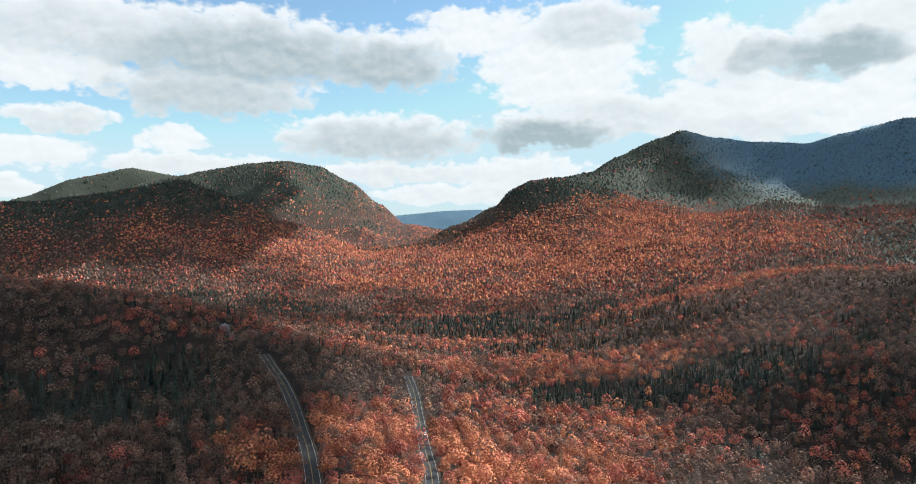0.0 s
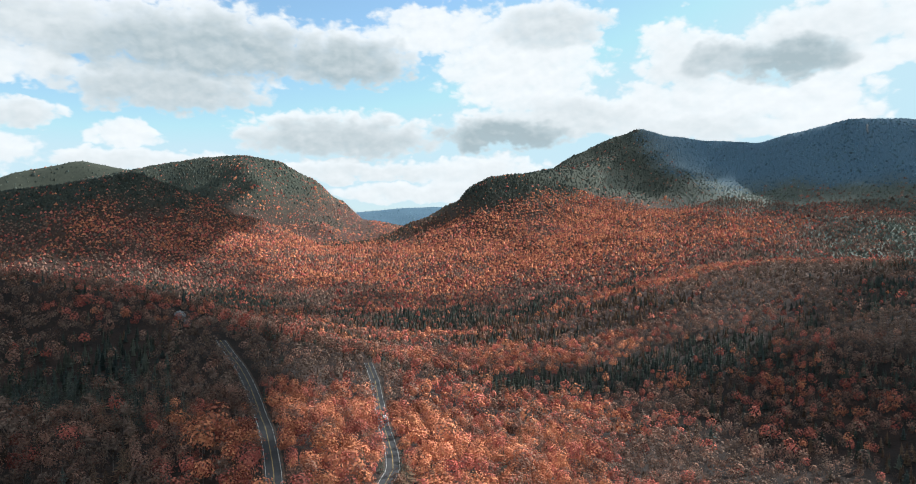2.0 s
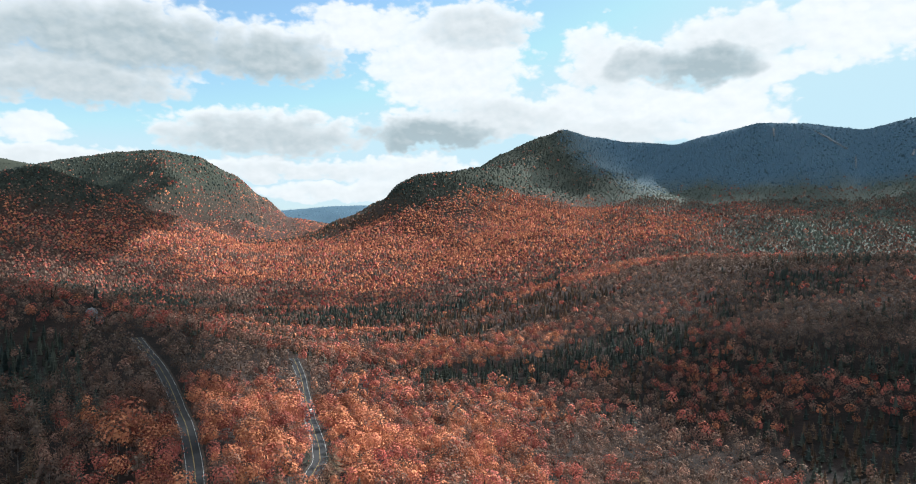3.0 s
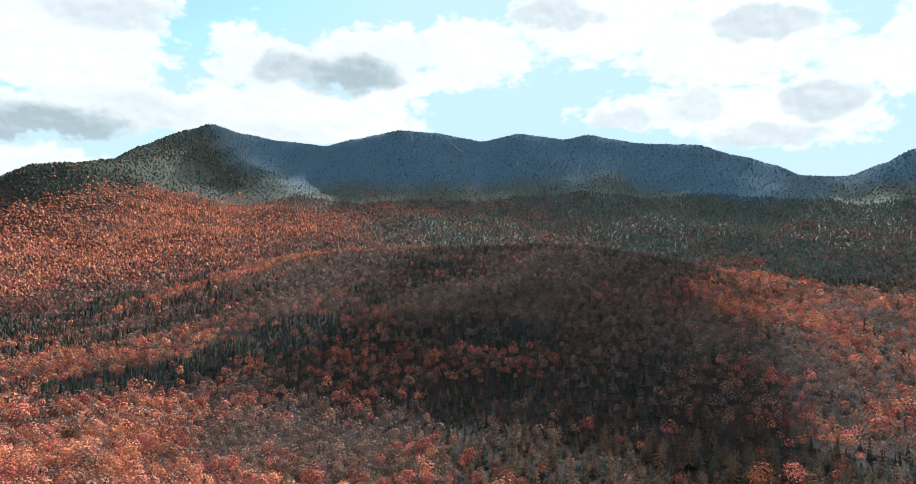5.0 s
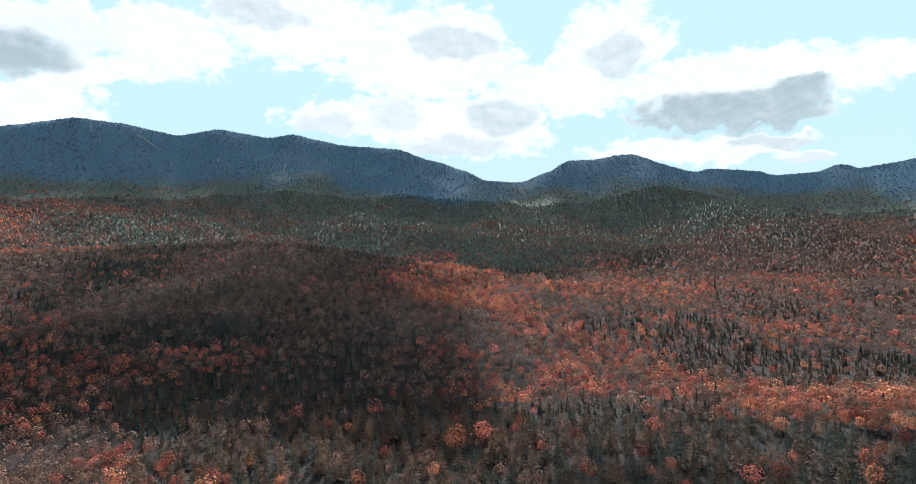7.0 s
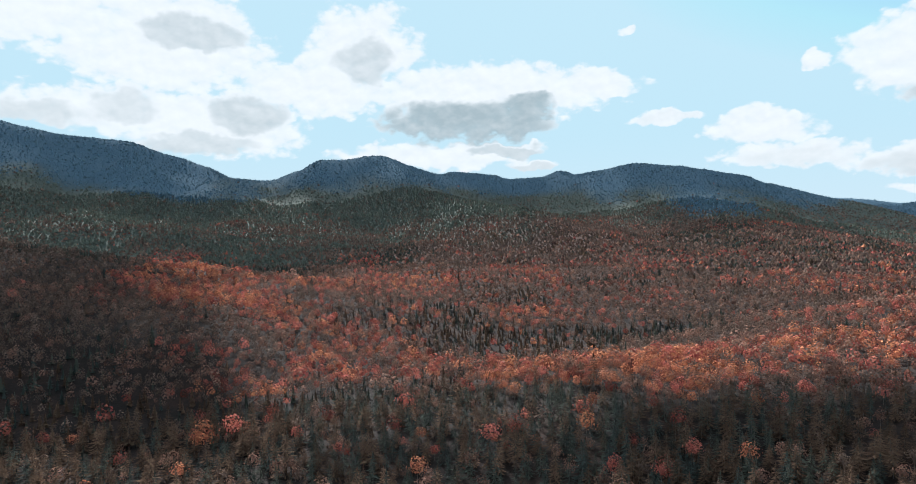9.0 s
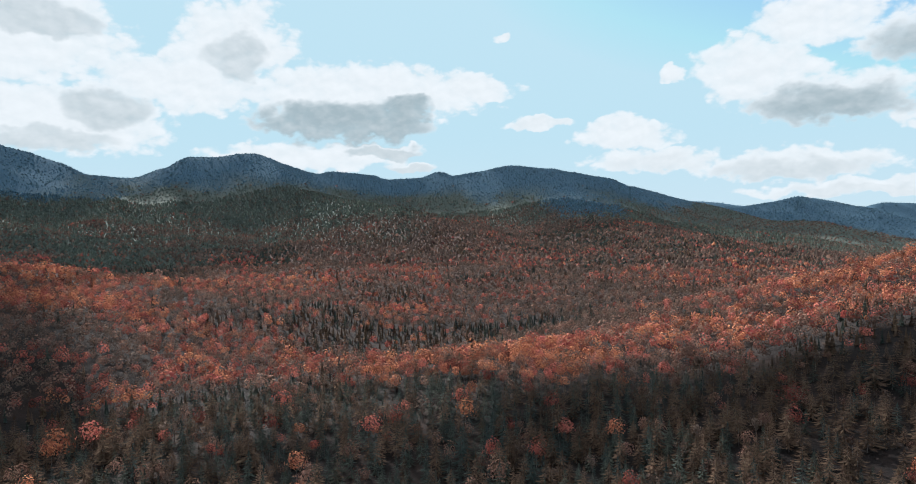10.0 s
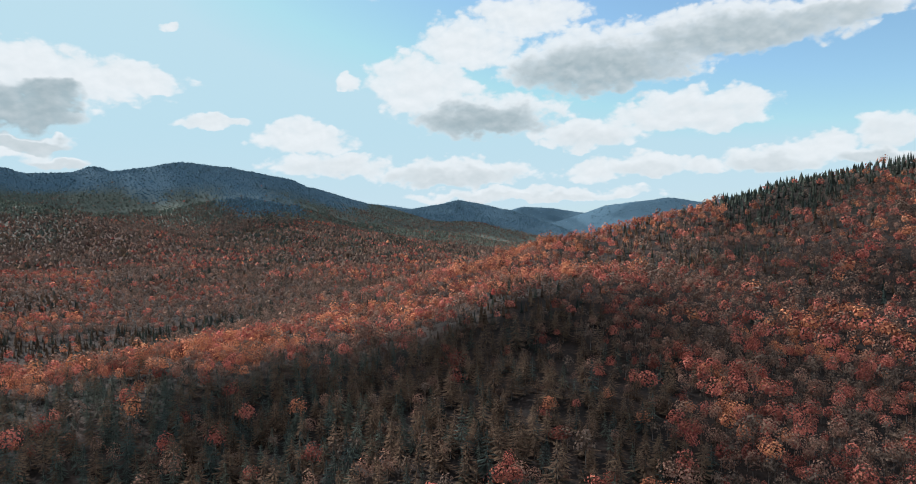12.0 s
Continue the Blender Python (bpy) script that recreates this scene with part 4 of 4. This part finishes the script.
for line in ROADS:
    road = tagged(ribbon("road", line, -4.0, 4.0, 0.0, 1.6, ASPHALT), "worn grey two-lane mountain highway cut through autumn forest", "road", kind="structure")
    ribbon("verge", line, -5.0, -4.003, -0.06, 1.5, GRAVEL, road)
    ribbon("verge", line, 4.003, 5.0, -0.06, 1.5, GRAVEL, road)
    ribbon("edge_line", line, -3.5, -3.36, 0.006, 0.004, LINE_WHITE, road, "white painted edge line")
    ribbon("edge_line", line, 3.36, 3.5, 0.006, 0.004, LINE_WHITE, road, "white painted edge line")
    ribbon("centre_line", line, -0.18, -0.08, 0.006, 0.004, LINE_YELLOW, road, "yellow painted centre line")
    ribbon("centre_line", line, 0.08, 0.18, 0.006, 0.004, LINE_YELLOW, road, "yellow painted centre line")


# ---- cars on the highway ----
def prism(outline, half):
    """A side outline (x along, z up) drawn out to both sides, narrower towards the top."""
    n = len(outline)
    top = max(z for _, z in outline)
    points = [(x, s * half * (1 - 0.16 * max(0, z - 0.8) / top), z) for s in (-1, 1) for x, z in outline]
    faces = [tuple(range(n))[::-1], tuple(range(n, 2 * n))] + [(k, (k + 1) % n, n + (k + 1) % n, n + k) for k in range(n)]
    return points, faces


def wheel_mesh(radius, width):
    n = 14
    points = [(radius * math.cos(2 * math.pi * k / n), s * width / 2, radius * math.sin(2 * math.pi * k / n)) for s in (-1, 1) for k in range(n)]
    return points, [tuple(range(n))[::-1], tuple(range(n, 2 * n))] + [(k, (k + 1) % n, n + (k + 1) % n, n + k) for k in range(n)]


def car(paint, label, line, along, side, back):
    way = offset_line(line, side)
    k = int(np.argmin(np.abs(way[:, 1] - along)))
    d = way[k + 1] - way[k - 1]
    body = new("car")
    tagged(body, label, "car", "cars on the highway")
    part("body", *prism([(-2.2, 0.35), (-2.25, 0.75), (-2.1, 0.98), (-1.0, 1.0), (1.0, 0.95), (1.95, 0.82), (2.2, 0.6), (2.2, 0.35)], 0.9), paint, body)
    part("cabin", *prism([(-1.9, 0.97), (-1.5, 1.42), (-0.2, 1.48), (0.35, 1.42), (1.15, 0.95)], 0.82), CAR_GLASS, body, "dark glazed cabin")
    part("roof", *prism([(-1.5, 1.425), (-1.35, 1.5), (0.2, 1.52), (0.35, 1.43)], 0.8), paint, body)
    for wx in (-1.35, 1.4):
        for wy in (-0.82, 0.82):
            wheel = part("wheel", *wheel_mesh(0.33, 0.22), RUBBER, body)
            wheel.location = (wx, wy, 0.33)
    body.matrix_world = pose(*(way[k] + (0, 0, 0.01)), 0, 0, math.degrees(math.atan2(d[1], d[0])) + (180 if back else 0))


car(CAR_WHITE, "white sedan driving on the forest highway", ROADS[1], 459, -1.7, False)
car(CAR_DARK, "dark sedan driving on the forest highway", ROADS[1], 441, 1.7, True)

# ---- bare granite: slides on the range and a ledge in the woods ----
def rock_slide(line, wide):
    """A ragged tongue of pale rock lying on the slope."""
    line = np.array(line, float)
    far = np.concatenate([[0], np.cumsum(np.hypot(*np.diff(line, axis=0).T))])
    s = np.linspace(0, far[-1], max(6, int(far[-1] / 8)))
    x, y = np.interp(s, far, line[:, 0]), np.interp(s, far, line[:, 1])
    dx, dy = np.gradient(x), np.gradient(y)
    n = np.hypot(dx, dy)
    points, faces = [], []
    for k in range(len(s)):
        shape = wide * (0.35 + 0.65 * math.sin(math.pi * (k + 0.6) / (len(s) + 0.2)))
        for side in (-1.0, -0.33, 0.33, 1.0):
            w = shape * side * dice.uniform(0.7, 1.3)
            px, py = x[k] + w * dy[k] / n[k] + dice.uniform(-2, 2), y[k] - w * dx[k] / n[k] + dice.uniform(-2, 2)
            points.append((px, py, float(ground_height(np.array([px]), np.array([py]))[0]) + (3.4 if abs(side) < 0.5 else 1.2) + dice.uniform(0, 0.8)))
    for k in range(len(s) - 1):
        for c in range(3):
            a = 4 * k + c
            faces.append((a, a + 1, a + 5, a + 4))
    return tagged(part("rock_slide", points, faces, ROCK), "pale granite rock slide bare of trees on a forested mountainside", "rock slide", "rock slides of the range")


rock_slide([(1594, 2083), (1606, 2044), (1618, 2006), (1630, 1969)], 3.5)
rock_slide([(1741, 1821), (1717, 1805)], 3.0)
rock_slide([(1499, 2170), (1476, 2133)], 2.6)
rock_slide([(1626, 1930), (1592, 1887)], 1.5)
rock_slide([(1900, 1652), (1816, 1601)], 1.5)


def ledge(x, y, long, wide, tall, turn):
    bm = bmesh.new()
    bmesh.ops.create_icosphere(bm, subdivisions=3, radius=1.0)
    for v in bm.verts:
        p = Vector(v.co)
        step = 1 + 0.3 * noise.fractal(p * 1.6 + Vector((x, y, 0)), 0.9, 2.0, 4)
        v.co = Vector((p.x * long * step, p.y * wide * step, math.floor(p.z * 3.5 + 0.5) / 3.5 * 0.5 * tall * step + p.z * 0.5 * tall))
    mesh = bpy.data.meshes.new("granite_ledge")
    bm.to_mesh(mesh)
    bm.free()
    mesh.materials.append(ROCK)
    ob = tagged(new("granite_ledge", mesh), "pale grey granite ledge showing between autumn trees", "rock", "granite ledges")
    ob.matrix_world = pose(x, y, float(ground_height(np.array([x]), np.array([y]))[0]) + 0.3 * tall, 0, 0, turn)


ledge(-214, 613, 5.5, 2.8, 5.0, -20)
ledge(-204, 601, 3.8, 2.2, 4.0, -35)

# ---- single trees on the valley floor ----
def triangles(name, unit, tall, material, parent=None):
    return part(name, unit * (tall, tall, tall), np.arange(len(unit)).reshape(-1, 3), material, parent)


def single_tree(name, crown, trunk, tall, material, label, kind):
    tree = new(name)
    tagged(tree, label, kind, "trees of the valley floor")
    triangles("trunk", trunk, tall, BARK, tree)
    triangles("crown", crown, tall, material, tree)
    return tree


def limbs(count):
    points = [stem(0.8, 0.016, 5)]
    for k in range(count):
        low, a, r = dice.uniform(0.3, 0.55), 2.4 * k, dice.uniform(0.14, 0.28)
        tip = np.array([r * math.cos(a), r * math.sin(a), low + dice.uniform(0.15, 0.3)])
        side = np.array([-math.sin(a), math.cos(a), 0]) * 0.008
        points.append(np.stack([np.array([0, 0, low]) + side, np.array([0, 0, low]) - side, tip]))
    return np.concatenate(points)


MODELS = [
    [single_tree("spruce", conifer(12, 7, 0.3, droop=0.6), stem(0.95, 0.014, 5), 13.5, SPRUCE, "dark green spruce with drooping boughs in mixed woodland", "tree") for _ in range(2)],
    [single_tree("hemlock", conifer(13, 7, 0.34, 0.14), stem(0.95, 0.014, 5), 14.5, PINE, "brownish green hemlock with drooping boughs in mixed woodland", "tree") for _ in range(2)],
    [single_tree("maple", np.concatenate([crown(150, 0.036, 0.27, 0.36, 8, 0.4), broadleaf(110, 0.036, 0.3, 0.4, 7)]), limbs(8), 12.0, RED, "red-leaved maple tree among evergreens", "tree") for _ in range(2)],
    [single_tree("maple", np.concatenate([crown(150, 0.036, 0.27, 0.36, 8, 0.4), broadleaf(110, 0.036, 0.3, 0.4, 7)]), limbs(8), 12.5, ORANGE, "orange-leaved maple tree among evergreens", "tree") for _ in range(2)],
    [single_tree("beech", np.concatenate([crown(130, 0.036, 0.26, 0.37, 8, 0.6), broadleaf(100, 0.034, 0.3, 0.38, 7)]), limbs(8), 12.0, RUST, "rust-brown beech tree among evergreens", "tree") for _ in range(2)],
    [single_tree("birch", bare(30, 70, 0.04), limbs(8), 12.5, TWIGS, "nearly leafless grey birch tree among evergreens", "tree") for _ in range(2)],
]
single_z = ground_height(single_x, single_y) - 0.2
used = set()
for x, y, z, k in zip(single_x, single_y, single_z, np.minimum(species(single_x, single_y, single_z), 5)):
    if k == 1 and dice.uniform() < 0.4:
        continue
    model = MODELS[k][int(dice.integers(2))]
    size = float(dice.lognormal(0, 0.16))
    m = pose(x, y, z, dice.uniform(-2, 2), dice.uniform(-2, 2), dice.uniform(0, 360))
    tree = copy_thing(model, m) if model in used else model
    used.add(model)
    tree.matrix_basis = m @ Matrix.Diagonal((size, size, size * float(dice.uniform(0.9, 1.1)), 1))
for model in [m for pair in MODELS for m in pair if m not in used]:
    for ob in (*model.children_recursive, model):
        bpy.data.objects.remove(ob)
